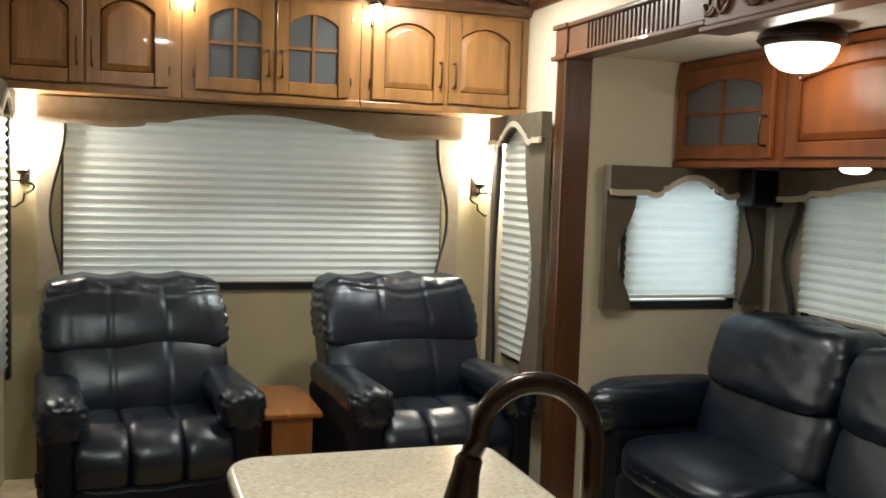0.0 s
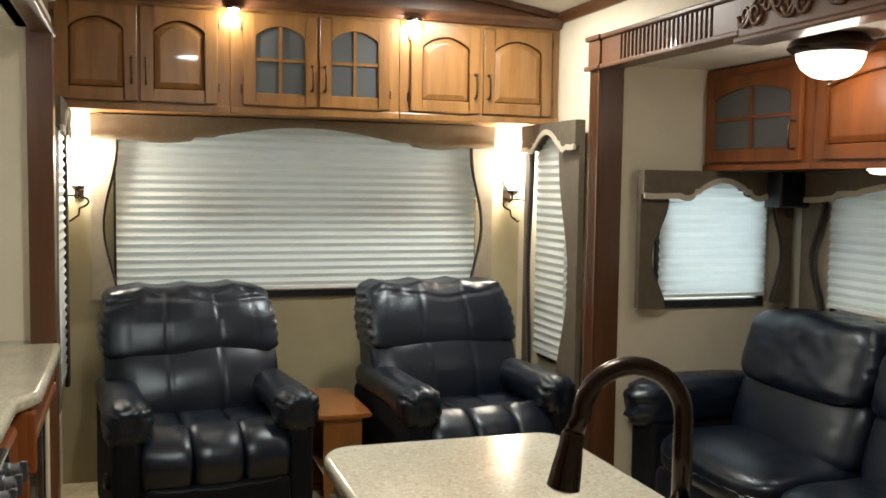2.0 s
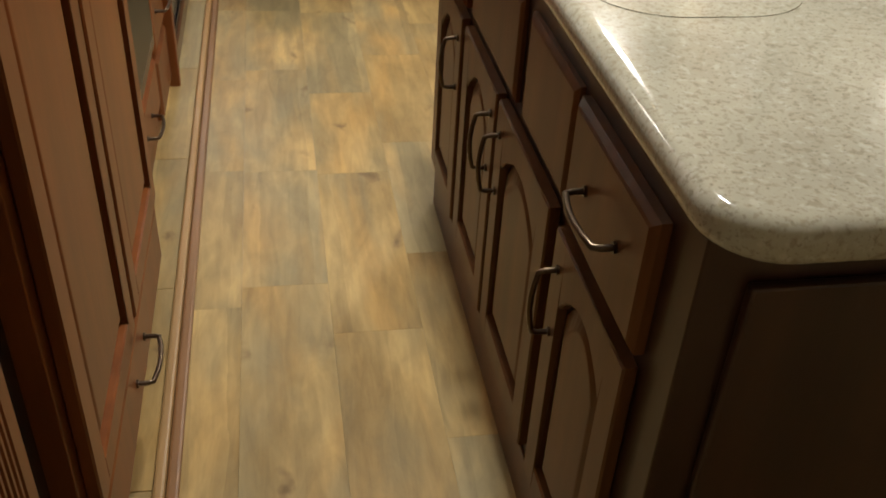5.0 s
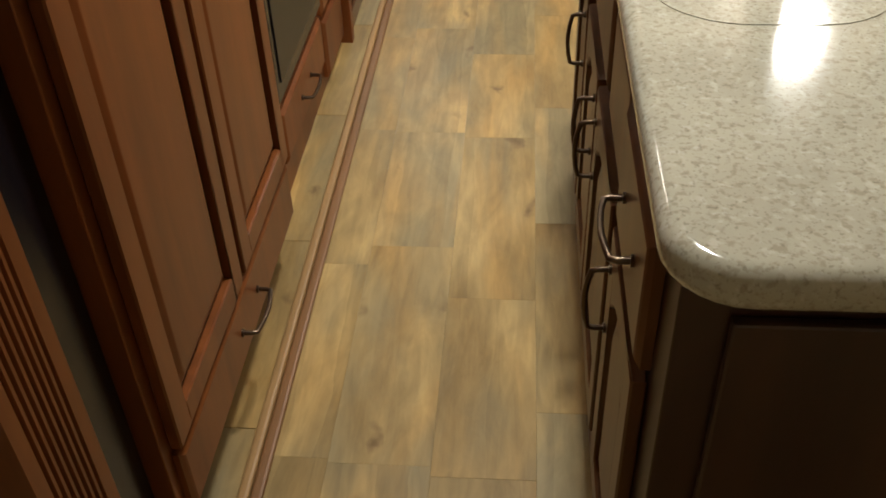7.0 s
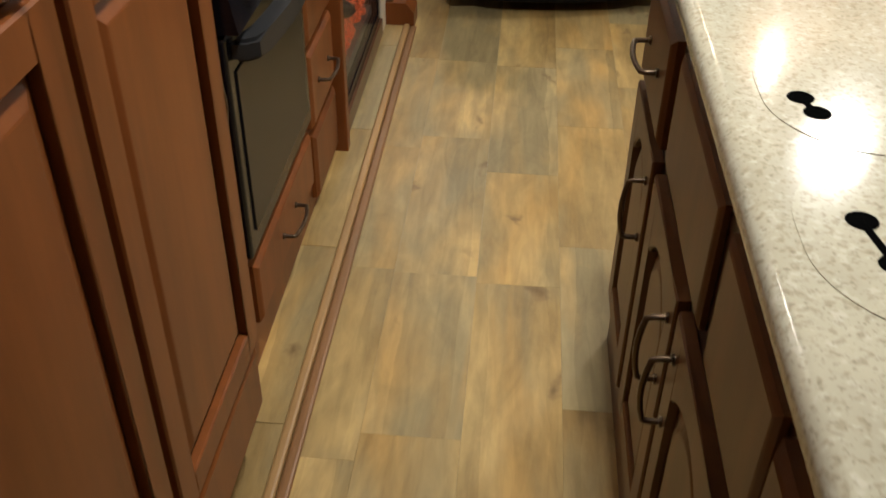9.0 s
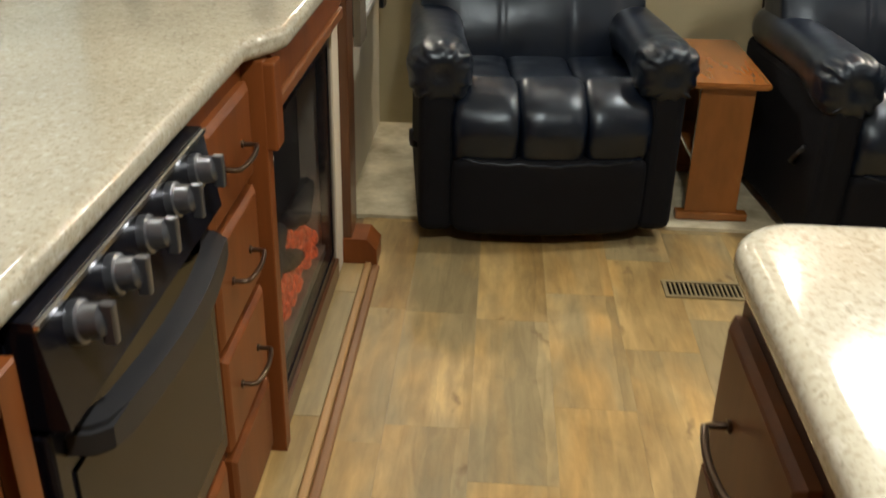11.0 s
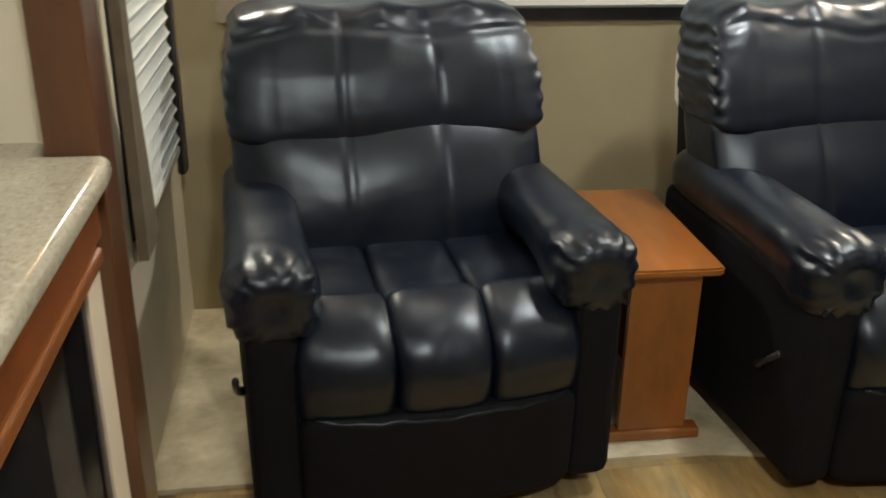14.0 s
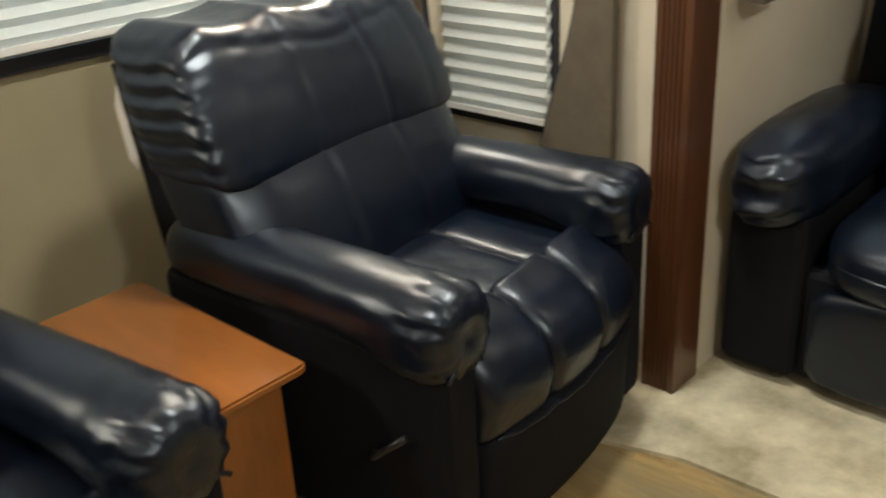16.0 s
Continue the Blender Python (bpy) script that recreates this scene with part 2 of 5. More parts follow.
def vinyl():
    m = mat("vinyl_plank", (0.365, 0.222, 0.078), 0.44, vary=0.24, scale=(5.5, 1.5, 5.5), bump=0.1, bump_scale=90, second=(0.62, 0.43, 0.178), spec=0.3, rand=0.30)
    nt = m.node_tree
    n, link = nt.nodes, nt.links.new
    b = n["Principled BSDF"]
    src = b.inputs["Base Color"].links[0].from_socket
    oi = n.new("ShaderNodeObjectInfo")
    tc = n.new("ShaderNodeTexCoord")
    # grey weathering in patches, and a few planks greyer as a whole
    nz = n.new("ShaderNodeTexNoise")
    nz.inputs["Scale"].default_value, nz.inputs["Detail"].default_value = 3.6, 6
    mp = n.new("ShaderNodeMapping")
    mp.inputs["Scale"].default_value = (2.2, 0.8, 1)
    far = n.new("ShaderNodeVectorMath")
    far.operation = "SCALE"
    far.inputs[0].default_value = (91.0, 47.0, 13.0)
    link(oi.outputs["Random"], far.inputs["Scale"])
    moved = n.new("ShaderNodeVectorMath")
    link(tc.outputs["Object"], moved.inputs[0])
    link(far.outputs[0], moved.inputs[1])
    link(moved.outputs[0], mp.inputs[0])
    link(mp.outputs[0], nz.inputs["Vector"])
    add = n.new("ShaderNodeMath")
    add.operation = "MULTIPLY_ADD"
    add.inputs[1].default_value = 0.42
    link(oi.outputs["Random"], add.inputs[0])
    link(nz.outputs["Fac"], add.inputs[2])
    mr = n.new("ShaderNodeMapRange")
    mr.inputs["From Min"].default_value, mr.inputs["From Max"].default_value, mr.inputs["To Max"].default_value = 0.57, 0.84, 0.85
    link(add.outputs[0], mr.inputs["Value"])
    mx = n.new("ShaderNodeMix")
    mx.data_type = "RGBA"
    mx.inputs["B"].default_value = (0.265, 0.212, 0.115, 1)
    link(mr.outputs[0], mx.inputs["Factor"])
    link(src, mx.inputs["A"])
    # amber heartwood in broad soft streaks
    heart = n.new("ShaderNodeTexNoise")
    heart.inputs["Scale"].default_value, heart.inputs["Detail"].default_value, heart.inputs["Distortion"].default_value = 1.0, 3, 0.6
    mph = n.new("ShaderNodeMapping")
    mph.inputs["Scale"].default_value, mph.inputs["Location"].default_value = (7.0, 1.6, 5.0), (3.1, 8.7, 0.0)
    link(moved.outputs[0], mph.inputs[0])
    link(mph.outputs[0], heart.inputs["Vector"])
    mh = n.new("ShaderNodeMapRange")
    mh.inputs["From Min"].default_value, mh.inputs["From Max"].default_value, mh.inputs["To Max"].default_value = 0.50, 0.74, 0.50
    link(heart.outputs["Fac"], mh.inputs["Value"])
    mxh = n.new("ShaderNodeMix")
    mxh.data_type = "RGBA"
    mxh.inputs["B"].default_value = (0.50, 0.275, 0.072, 1)
    link(mh.outputs[0], mxh.inputs["Factor"])
    link(mx.outputs["Result"], mxh.inputs["A"])
    # dark knots
    kn = n.new("ShaderNodeTexVoronoi")
    kn.inputs["Scale"].default_value = 5.0
    mp2 = n.new("ShaderNodeMapping")
    mp2.inputs["Scale"].default_value = (1.6, 0.75, 1)
    warp = n.new("ShaderNodeTexNoise")
    warp.inputs["Scale"].default_value, warp.inputs["Detail"].default_value = 9.0, 3
    link(moved.outputs[0], warp.inputs["Vector"])
    bent = n.new("ShaderNodeVectorMath")
    bent.operation = "MULTIPLY_ADD"
    bent.inputs[1].default_value = (0.16, 0.16, 0.0)
    link(warp.outputs["Color"], bent.inputs[0])
    link(moved.outputs[0], bent.inputs[2])
    link(bent.outputs[0], mp2.inputs[0])
    link(mp2.outputs[0], kn.inputs["Vector"])
    mk = n.new("ShaderNodeMapRange")
    mk.inputs["From Min"].default_value, mk.inputs["From Max"].default_value = 0.15, 0.03
    mk.inputs["To Max"].default_value = 0.72
    link(kn.outputs["Distance"], mk.inputs["Value"])
    mx2 = n.new("ShaderNodeMix")
    mx2.data_type = "RGBA"
    mx2.inputs["B"].default_value = (0.13, 0.07, 0.03, 1)
    link(mk.outputs[0], mx2.inputs["Factor"])
    link(mxh.outputs["Result"], mx2.inputs["A"])
    fine = n.new("ShaderNodeTexNoise")
    fine.inputs["Scale"].default_value, fine.inputs["Detail"].default_value, fine.inputs["Distortion"].default_value = 1.0, 8, 1.2
    mp3 = n.new("ShaderNodeMapping")
    mp3.inputs["Scale"].default_value = (34, 4.5, 34)
    link(moved.outputs[0], mp3.inputs[0])
    link(mp3.outputs[0], fine.inputs["Vector"])
    mf = n.new("ShaderNodeMapRange")
    mf.inputs["From Min"].default_value, mf.inputs["From Max"].default_value = 0.3, 0.7
    mf.inputs["To Min"].default_value, mf.inputs["To Max"].default_value = 0.84, 1.10
    link(fine.outputs["Fac"], mf.inputs["Value"])
    hv = n.new("ShaderNodeHueSaturation")
    link(mf.outputs[0], hv.inputs["Value"])
    link(mx2.outputs["Result"], hv.inputs["Color"])
    # cloudy blotches a hand wide, and small dark flecks
    bl = n.new("ShaderNodeTexNoise")
    bl.inputs["Scale"].default_value, bl.inputs["Detail"].default_value, bl.inputs["Distortion"].default_value = 1.0, 7, 0.8
    bl.inputs["Roughness"].default_value = 0.62
    mp4 = n.new("ShaderNodeMapping")
    mp4.inputs["Scale"].default_value = (11, 4.5, 9)
    link(moved.outputs[0], mp4.inputs[0])
    link(mp4.outputs[0], bl.inputs["Vector"])
    mb = n.new("ShaderNodeMapRange")
    mb.inputs["From Min"].default_value, mb.inputs["From Max"].default_value = 0.34, 0.66
    mb.inputs["To Min"].default_value, mb.inputs["To Max"].default_value = 0.86, 1.12
    link(bl.outputs["Fac"], mb.inputs["Value"])
    hb2 = n.new("ShaderNodeHueSaturation")
    link(mb.outputs[0], hb2.inputs["Value"])
    link(hv.outputs[0], hb2.inputs["Color"])
    # each plank is printed with narrow staves of slightly different tone
    sep = n.new("ShaderNodeSeparateXYZ")
    link(tc.outputs["Object"], sep.inputs[0])
    edge = n.new("ShaderNodeMath")
    edge.operation = "MULTIPLY_ADD"
    edge.inputs[1].default_value = 15.4
    link(sep.outputs["X"], edge.inputs[0])
    wav = n.new("ShaderNodeMath")
    wav.operation = "MULTIPLY"
    wav.inputs[1].default_value = 0.9
    link(nz.outputs["Fac"], wav.inputs[0])
    link(wav.outputs[0], edge.inputs[2])
    whole = n.new("ShaderNodeMath")
    whole.operation = "FLOOR"
    link(edge.outputs[0], whole.inputs[0])
    cell = n.new("ShaderNodeCombineXYZ")
    link(whole.outputs[0], cell.inputs[0])
    link(oi.outputs["Random"], cell.inputs[1])
    wn2 = n.new("ShaderNodeTexWhiteNoise")
    link(cell.outputs[0], wn2.inputs["Vector"])
    ms = n.new("ShaderNodeMapRange")
    ms.inputs["To Min"].default_value, ms.inputs["To Max"].default_value = 0.86, 1.13
    link(wn2.outputs["Value"], ms.inputs["Value"])
    hs2 = n.new("ShaderNodeHueSaturation")
    link(ms.outputs[0], hs2.inputs["Value"])
    link(hb2.outputs[0], hs2.inputs["Color"])
    link(hs2.outputs[0], b.inputs["Base Color"])
    return m


STONE, VINYL = stone(), vinyl()


# ---- builders ----
def base_of(ob):
    p = Vector((0, 0, 0))
    while ob is not None:
        p += ob.location
        ob = ob.parent
    return p


def finish(bm, name, material, smooth=False):
    bmesh.ops.recalc_face_normals(bm, faces=bm.faces)
    me = bpy.data.meshes.new(name)
    bm.to_mesh(me)
    bm.free()
    me.materials.append(material)
    if smooth:
        for f in me.polygons:
            f.use_smooth = True
        if smooth is not True:
            me.set_sharp_from_angle(angle=radians(smooth))
    return me


def part(name, bm, material, parent, label="", smooth=False):
    """One mesh under a thing or a part; bm holds world places."""
    bmesh.ops.translate(bm, verts=bm.verts, vec=-base_of(parent))
    ob = new(name, finish(bm, name, material, smooth))
    ob.parent = parent
    if label:
        tagged(ob, label)
    return ob


def thing(name, x, y, z, label, category, group="", kind=""):
    ob = new(name)
    ob.empty_display_size = 0.1
    ob.location = (x, y, z)
    return tagged(ob, label, category, group, kind)


def solid(name, bm, material, label, category, group="", kind="", smooth=False):
    return tagged(new(name, finish(bm, name, material, smooth)), label, category, group, kind)


def box(bm, x0, x1, y0, y1, z0, z1, bevel=0.0, seg=2):
    r = bmesh.ops.create_cube(bm, size=1, matrix=Matrix.LocRotScale(((x0 + x1) / 2, (y0 + y1) / 2, (z0 + z1) / 2), None, (abs(x1 - x0), abs(y1 - y0), abs(z1 - z0))))
    if bevel:
        edges = {e for v in r["verts"] for e in v.link_edges}
        bmesh.ops.bevel(bm, geom=list(edges), offset=bevel, segments=seg, profile=0.5, affect="EDGES")
    return bm


def boxed(*a, **k):
    return box(bmesh.new(), *a, **k)


def prism(bm, outline, w0, w1, at):
    """An outline of (u, v) pulled from depth w0 to w1; at maps (u, v, w) to the world."""
    a = [bm.verts.new(at(u, v, w0)) for u, v in outline]
    b = [bm.verts.new(at(u, v, w1)) for u, v in outline]
    bm.faces.new(a[::-1])
    bm.faces.new(b)
    for i in range(len(a)):
        j = (i + 1) % len(a)
        bm.faces.new((a[i], a[j], b[j], b[i]))
    return bm


def loft(bm, rings, caps=True):
    rows = [[bm.verts.new(p) for p in r] for r in rings]
    for a, b in zip(rows, rows[1:]):
        for i in range(len(a)):
            j = (i + 1) % len(a)
            bm.faces.new((a[i], a[j], b[j], b[i]))
    if caps:
        bm.faces.new(rows[0][::-1])
        bm.faces.new(rows[-1])
    return bm


def tube(bm, pts, r, seg=10):
    """A round bar along points; r is one radius or one per point."""
    pts = [Vector(p) for p in pts]
    rad = r if isinstance(r, (list, tuple)) else [r] * len(pts)
    rings, up = [], Vector((0.13, 0.21, 0.97))
    for i, p in enumerate(pts):
        d = (pts[min(i + 1, len(pts) - 1)] - pts[max(i - 1, 0)]).normalized()
        s = d.cross(up)
        if s.length < 0.2:
            s = d.cross(Vector((1, 0, 0)))
        s.normalize()
        q = d.cross(s)
        up = s.cross(d)
        rings.append([p + rad[i] * (math.cos(2 * math.pi * k / seg) * s + math.sin(2 * math.pi * k / seg) * q) for k in range(seg)])
    return loft(bm, rings)


def lathe(bm, profile, x, y, seg=32, axis="z", z=0.0):
    rings = [[(x + r * math.cos(2 * math.pi * k / seg), y + r * math.sin(2 * math.pi * k / seg), z + h) for k in range(seg)] for r, h in profile]
    return loft(bm, rings)


def puff(bm, x0, x1, y0, y1, z0, z1, p=4.0, n=10, wrinkle=0.0, seed=0.0, shape=None):
    """A stuffed cushion: a box with swollen, rounded sides. shape(u, v, w, point) may move each point."""
    c = Vector(((x0 + x1) / 2, (y0 + y1) / 2, (z0 + z1) / 2))
    h = Vector(((x1 - x0) / 2, (y1 - y0) / 2, (z1 - z0) / 2))
    made = {}

    def vert(a):
        key = tuple(round(q, 5) for q in a)
        if key not in made:
            s = (abs(a[0]) ** p + abs(a[1]) ** p + abs(a[2]) ** p) ** (1 / p)
            u = Vector((a[0] / s, a[1] / s, a[2] / s))
            q = Vector((c.x + h.x * u.x, c.y + h.y * u.y, c.z + h.z * u.z))
            if wrinkle:
                k = noise.noise(Vector((q.x * 22 + seed, q.y * 22, q.z * 22))) + 0.6 * noise.noise(Vector((q.x * 50, q.y * 50 + seed, q.z * 50)))
                q += u.normalized() * wrinkle * k
            if shape:
                q = shape(u.x, u.y, u.z, q)
            made[key] = bm.verts.new(q)
        return made[key]

    g = [math.tan((2 * i / n - 1) * math.pi / 4) for i in range(n + 1)]
    for ax in range(3):
        for side in (-1, 1):
            for i in range(n):
                for j in range(n):
                    quad = []
                    for a, b in ((g[i], g[j]), (g[i + 1], g[j]), (g[i + 1], g[j + 1]), (g[i], g[j + 1])):
                        q = [a, b]
                        q.insert(ax, side)
                        quad.append(vert(q))
                    bm.faces.new(quad)
    return bm


def frame_at(o, u, n):
    o, u, n = Vector(o), Vector(u), Vector(n)
    return lambda a, b, w: o + u * a + Vector((0, 0, 1)) * b + n * w


def arc_edge(u0, u1, v, rise, k=12):
    """Points of a shallow arch from u0 to u1 that springs at v."""
    return [(u0 + (u1 - u0) * i / k, v + rise * math.sin(math.pi * i / k) ** 0.8) for i in range(k + 1)]


def pull(parent, o, along, out, length=0.11, r=0.0045, label=""):
    """A bowed bar handle with two posts and round feet."""
    o, along, out = Vector(o), Vector(along), Vector(out)
    h = length / 2
    pts = [o - along * h, o - along * h + out * 0.018]
    pts += [o + along * (h * s) + out * (0.026 + 0.008 * (1 - s * s)) for s in (-0.95, -0.6, -0.2, 0.2, 0.6, 0.95)]
    pts += [o + along * h + out * 0.018, o + along * h]
    bm = tube(bmesh.new(), pts, r, 8)
    for s in (-1, 1):
        q = o + along * (h * s)
        tube(bm, [q, q + out * 0.004], r * 1.7, 8)
    return part("handle", bm, PULL, parent, label, smooth=50)


def panel_door(parent, o, u, n, w, h, wood, arched=True, glass=False, handle=None, thick=0.02, stile=0.055, name="door", rise=None):
    """A framed door: stiles and rails with an arched opening, and a raised panel or a pane with glazing bars."""
    at = frame_at(o, u, n)
    rise = (min(0.06, h * 0.12) if arched else 0.0) if rise is None else rise
    iu0, iu1, iv0, iv1 = stile, w - stile, stile, h - stile - rise
    bm = bmesh.new()
    prism(bm, [(0, 0), (iu0, 0), (iu0, h), (0, h)], 0, thick, at)
    prism(bm, [(iu1, 0), (w, 0), (w, h), (iu1, h)], 0, thick, at)
    prism(bm, [(iu0, 0), (iu1, 0), (iu1, iv0), (iu0, iv0)], 0, thick, at)
    top = arc_edge(iu0, iu1, iv1, rise) if rise else [(iu0, iv1), (iu1, iv1)]
    prism(bm, top + [(iu1, h), (iu0, h)], 0, thick, at)
    bmesh.ops.remove_doubles(bm, verts=bm.verts, dist=0.0004)
    rim = [e for e in bm.edges if len(e.link_faces) == 2 and e.calc_face_angle(0) > 0.9 and any(abs((f.normal.dot(Vector(n)))) > 0.9 for f in e.link_faces)]
    bmesh.ops.bevel(bm, geom=rim, offset=0.003, segments=1, affect="EDGES")
    door = part(name, bm, wood, parent)

    def inner(d):
        e = [(iu0 + d, iv0 + d), (iu1 - d, iv0 + d)]
        t = arc_edge(iu0 + d, iu1 - d, iv1 - d, rise) if rise else [(iu0 + d, iv1 - d), (iu1 - d, iv1 - d)]
        return e + t[::-1]

    if glass:
        part("pane", prism(bmesh.new(), inner(-0.004), 0.004, 0.009, at), GREYGLASS, door, "grey obscured glass pane")
        bm = bmesh.new()
        mu, mv = (iu0 + iu1) / 2, (iv0 + iv1 + rise) / 2
        prism(bm, [(mu - 0.007, iv0), (mu + 0.007, iv0), (mu + 0.007, iv1 + rise), (mu - 0.007, iv1 + rise)], 0.009, 0.0185, at)
        prism(bm, [(iu0, mv - 0.007), (iu1, mv - 0.007), (iu1, mv + 0.007), (iu0, mv + 0.007)], 0.009, 0.017, at)
        part("glazing_bar", bm, wood, door)
    else:
        bm = bmesh.new()
        loft(bm, [[at(a, b, d) for a, b in inner(i)] for i, d in ((-0.004, 0.0), (0.0, 0.004), (0.004, 0.007))], caps=False)
        part("bead", bm, GLAZE, door, "dark glazed groove round the panel")
        bm = bmesh.new()
        loft(bm, [[at(a, b, d) for a, b in inner(i)] for i, d in ((0.0035, 0.002), (0.006, 0.007), (0.028, 0.015), (0.031, 0.0155))])
        part("panel", bm, wood, door)
    if handle:
        hu, hv, vertical = handle
        p = at(hu, hv, thick)
        pull(door, p, (0, 0, 1) if vertical else u, n)
    return door


def drawer_front(parent, o, u, n, w, h, wood, handle=True, thick=0.02):
    at = frame_at(o, u, n)
    bm = bmesh.new()
    e = lambda d: [(d, d), (w - d, d), (w - d, h - d), (d, h - d)]
    loft(bm, [[at(a, b, d) for a, b in e(i)] for i, d in ((0, 0), (0, thick * 0.6), (0.008, thick * 0.9), (0.012, thick))])
    d = part("drawer", bm, wood, parent)
    if handle:
        pull(d, at(w / 2, h / 2, thick), u, n, 0.12, label="dark bronze bow handle")
    return d


def fluted(bm, o, u, n, w, h, count, depth=0.006, thick=0.02):
    """A board with upright grooves."""
    at = frame_at(o, u, n)
    pts = [(0, 0), (0, thick)]
    m = w * 0.16
    step = (w - 2 * m) / count
    for i in range(count):
        a = m + i * step
        pts += [(a + step * 0.2, thick), (a + step * 0.35, thick - depth), (a + step * 0.65, thick - depth), (a + step * 0.8, thick)]
    pts += [(w, thick), (w, 0)]
    lo = [bm.verts.new(at(a, 0, d)) for a, d in pts]
    hi = [bm.verts.new(at(a, h, d)) for a, d in pts]
    for i in range(len(pts)):
        j = (i + 1) % len(pts)
        bm.faces.new((lo[i], lo[j], hi[j], hi[i]))
    bm.faces.new(lo[::-1])
    bm.faces.new(hi)
    return bm


# ---- structure ----
LW, RW, REAR, FRONT = -0.645, 1.72, 5.15, -1.2      # main room walls
SX, SEND, SNEAR = 2.68, 4.06, 0.55                  # sofa slide-out: outer wall, ends
KX, KEND, KNEAR = -1.29, 3.965, 0.78                  # kitchen slide-out
WH = 2.33


def wall(name, material, label, *boxes):
    bm = bmesh.new()
    for b in boxes:
        box(bm, *b)
    return solid(name, bm, material, label, "wall", kind="structure")


def holed(bm, a0, a1, z0, z1, holes, put):
    """A wall sheet from a0 to a1 with rectangular openings (a0, a1, z0, z1) in a row."""
    x = a0
    for h in sorted(holes):
        put(bm, x, h[0], z0, z1)
        put(bm, h[0], h[1], z0, h[2])
        put(bm, h[0], h[1], h[3], z1)
        x = h[1]
    put(bm, x, a1, z0, z1)
    return bm


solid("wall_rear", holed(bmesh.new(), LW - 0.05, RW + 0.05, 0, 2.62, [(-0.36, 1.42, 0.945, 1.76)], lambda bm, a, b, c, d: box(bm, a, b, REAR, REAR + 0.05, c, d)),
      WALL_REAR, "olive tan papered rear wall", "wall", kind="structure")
solid("wall_right_rear", holed(bmesh.new(), SEND + 0.06, REAR, 0, WH + 0.05, [(4.49, 4.80, 0.63, 1.76)], lambda bm, a, b, c, d: box(bm, RW, RW + 0.05, a, b, c, d)),
      WALL, "cream papered side wall beside the recliners", "wall", kind="structure")
solid("wall_left_rear", holed(bmesh.new(), KEND + 0.03, REAR, 0, WH + 0.05, [(4.42, 4.86, 0.60, 1.76)], lambda bm, a, b, c, d: box(bm, LW - 0.05, LW, a, b, c, d)),
      WALL, "cream papered side wall beside the recliners", "wall", kind="structure")
wall("wall_right_over", WALL, "cream papered wall above the slide-out opening", (RW, RW + 0.05, SNEAR, SEND + 0.06, 2.03, WH + 0.05), (RW, RW + 0.05, FRONT, SNEAR, 0, WH + 0.05))
wall("wall_left_over", WALL, "cream papered wall above the kitchen slide-out", (LW - 0.05, LW, KNEAR, KEND + 0.03, 2.03, WH + 0.05), (LW - 0.05, LW, FRONT, KNEAR, 0, WH + 0.05))
wall("wall_front", WALL, "cream papered wall behind the kitchen", (LW - 0.05, RW + 0.05, FRONT - 0.05, FRONT, 0, 2.62))
# sofa slide-out
solid("wall_slide_end", holed(bmesh.new(), RW - 0.02, SX, 0, 2.03, [(1.965, 2.485, 0.985, 1.505)], lambda bm, a, b, c, d: box(bm, a, b, SEND, SEND + 0.05, c, d)),
      WALL, "cream papered end wall of the sofa slide-out", "wall", kind="structure")
solid("wall_slide_outer", holed(bmesh.new(), SNEAR, SEND + 0.05, 0, 2.03, [(2.2, 3.74, 0.97, 1.505)], lambda bm, a, b, c, d: box(bm, SX, SX + 0.05, a, b, c, d)),
      WALL, "cream papered outer wall of the sofa slide-out", "wall", kind="structure")
wall("wall_slide_near", WALL, "cream papered near wall of the sofa slide-out", (RW, SX, SNEAR - 0.05, SNEAR, 0, 2.03))
wall("ceiling_slide", CEIL, "off-white slide-out ceiling", (RW - 0.07, SX + 0.05, SNEAR - 0.05, SEND + 0.05, 2.03, 2.07))
# kitchen slide-out
solid("wall_kitchen_back", holed(bmesh.new(), KNEAR, KEND + 0.05, 0, 2.03, [(2.55, 3.78, 0.985, 1.60)], lambda bm, a, b, c, d: box(bm, KX - 0.05, KX, a, b, c, d)),
      WALL, "cream papered back wall of the kitchen", "wall", kind="structure")
wall("wall_kitchen_end", WALL, "cream papered end wall of the kitchen counter", (KX, LW + 0.005, KEND, KEND + 0.03, 0, 2.03))
wall("wall_kitchen_near", WALL, "cream papered near wall of the kitchen", (KX, LW - 0.05, KNEAR - 0.05, KNEAR, 0, 2.03))
wall("ceiling_kitchen", CEIL, "off-white kitchen slide-out ceiling", (KX - 0.05, LW + 0.06, KNEAR - 0.05, KEND + 0.03, 2.03, 2.07))

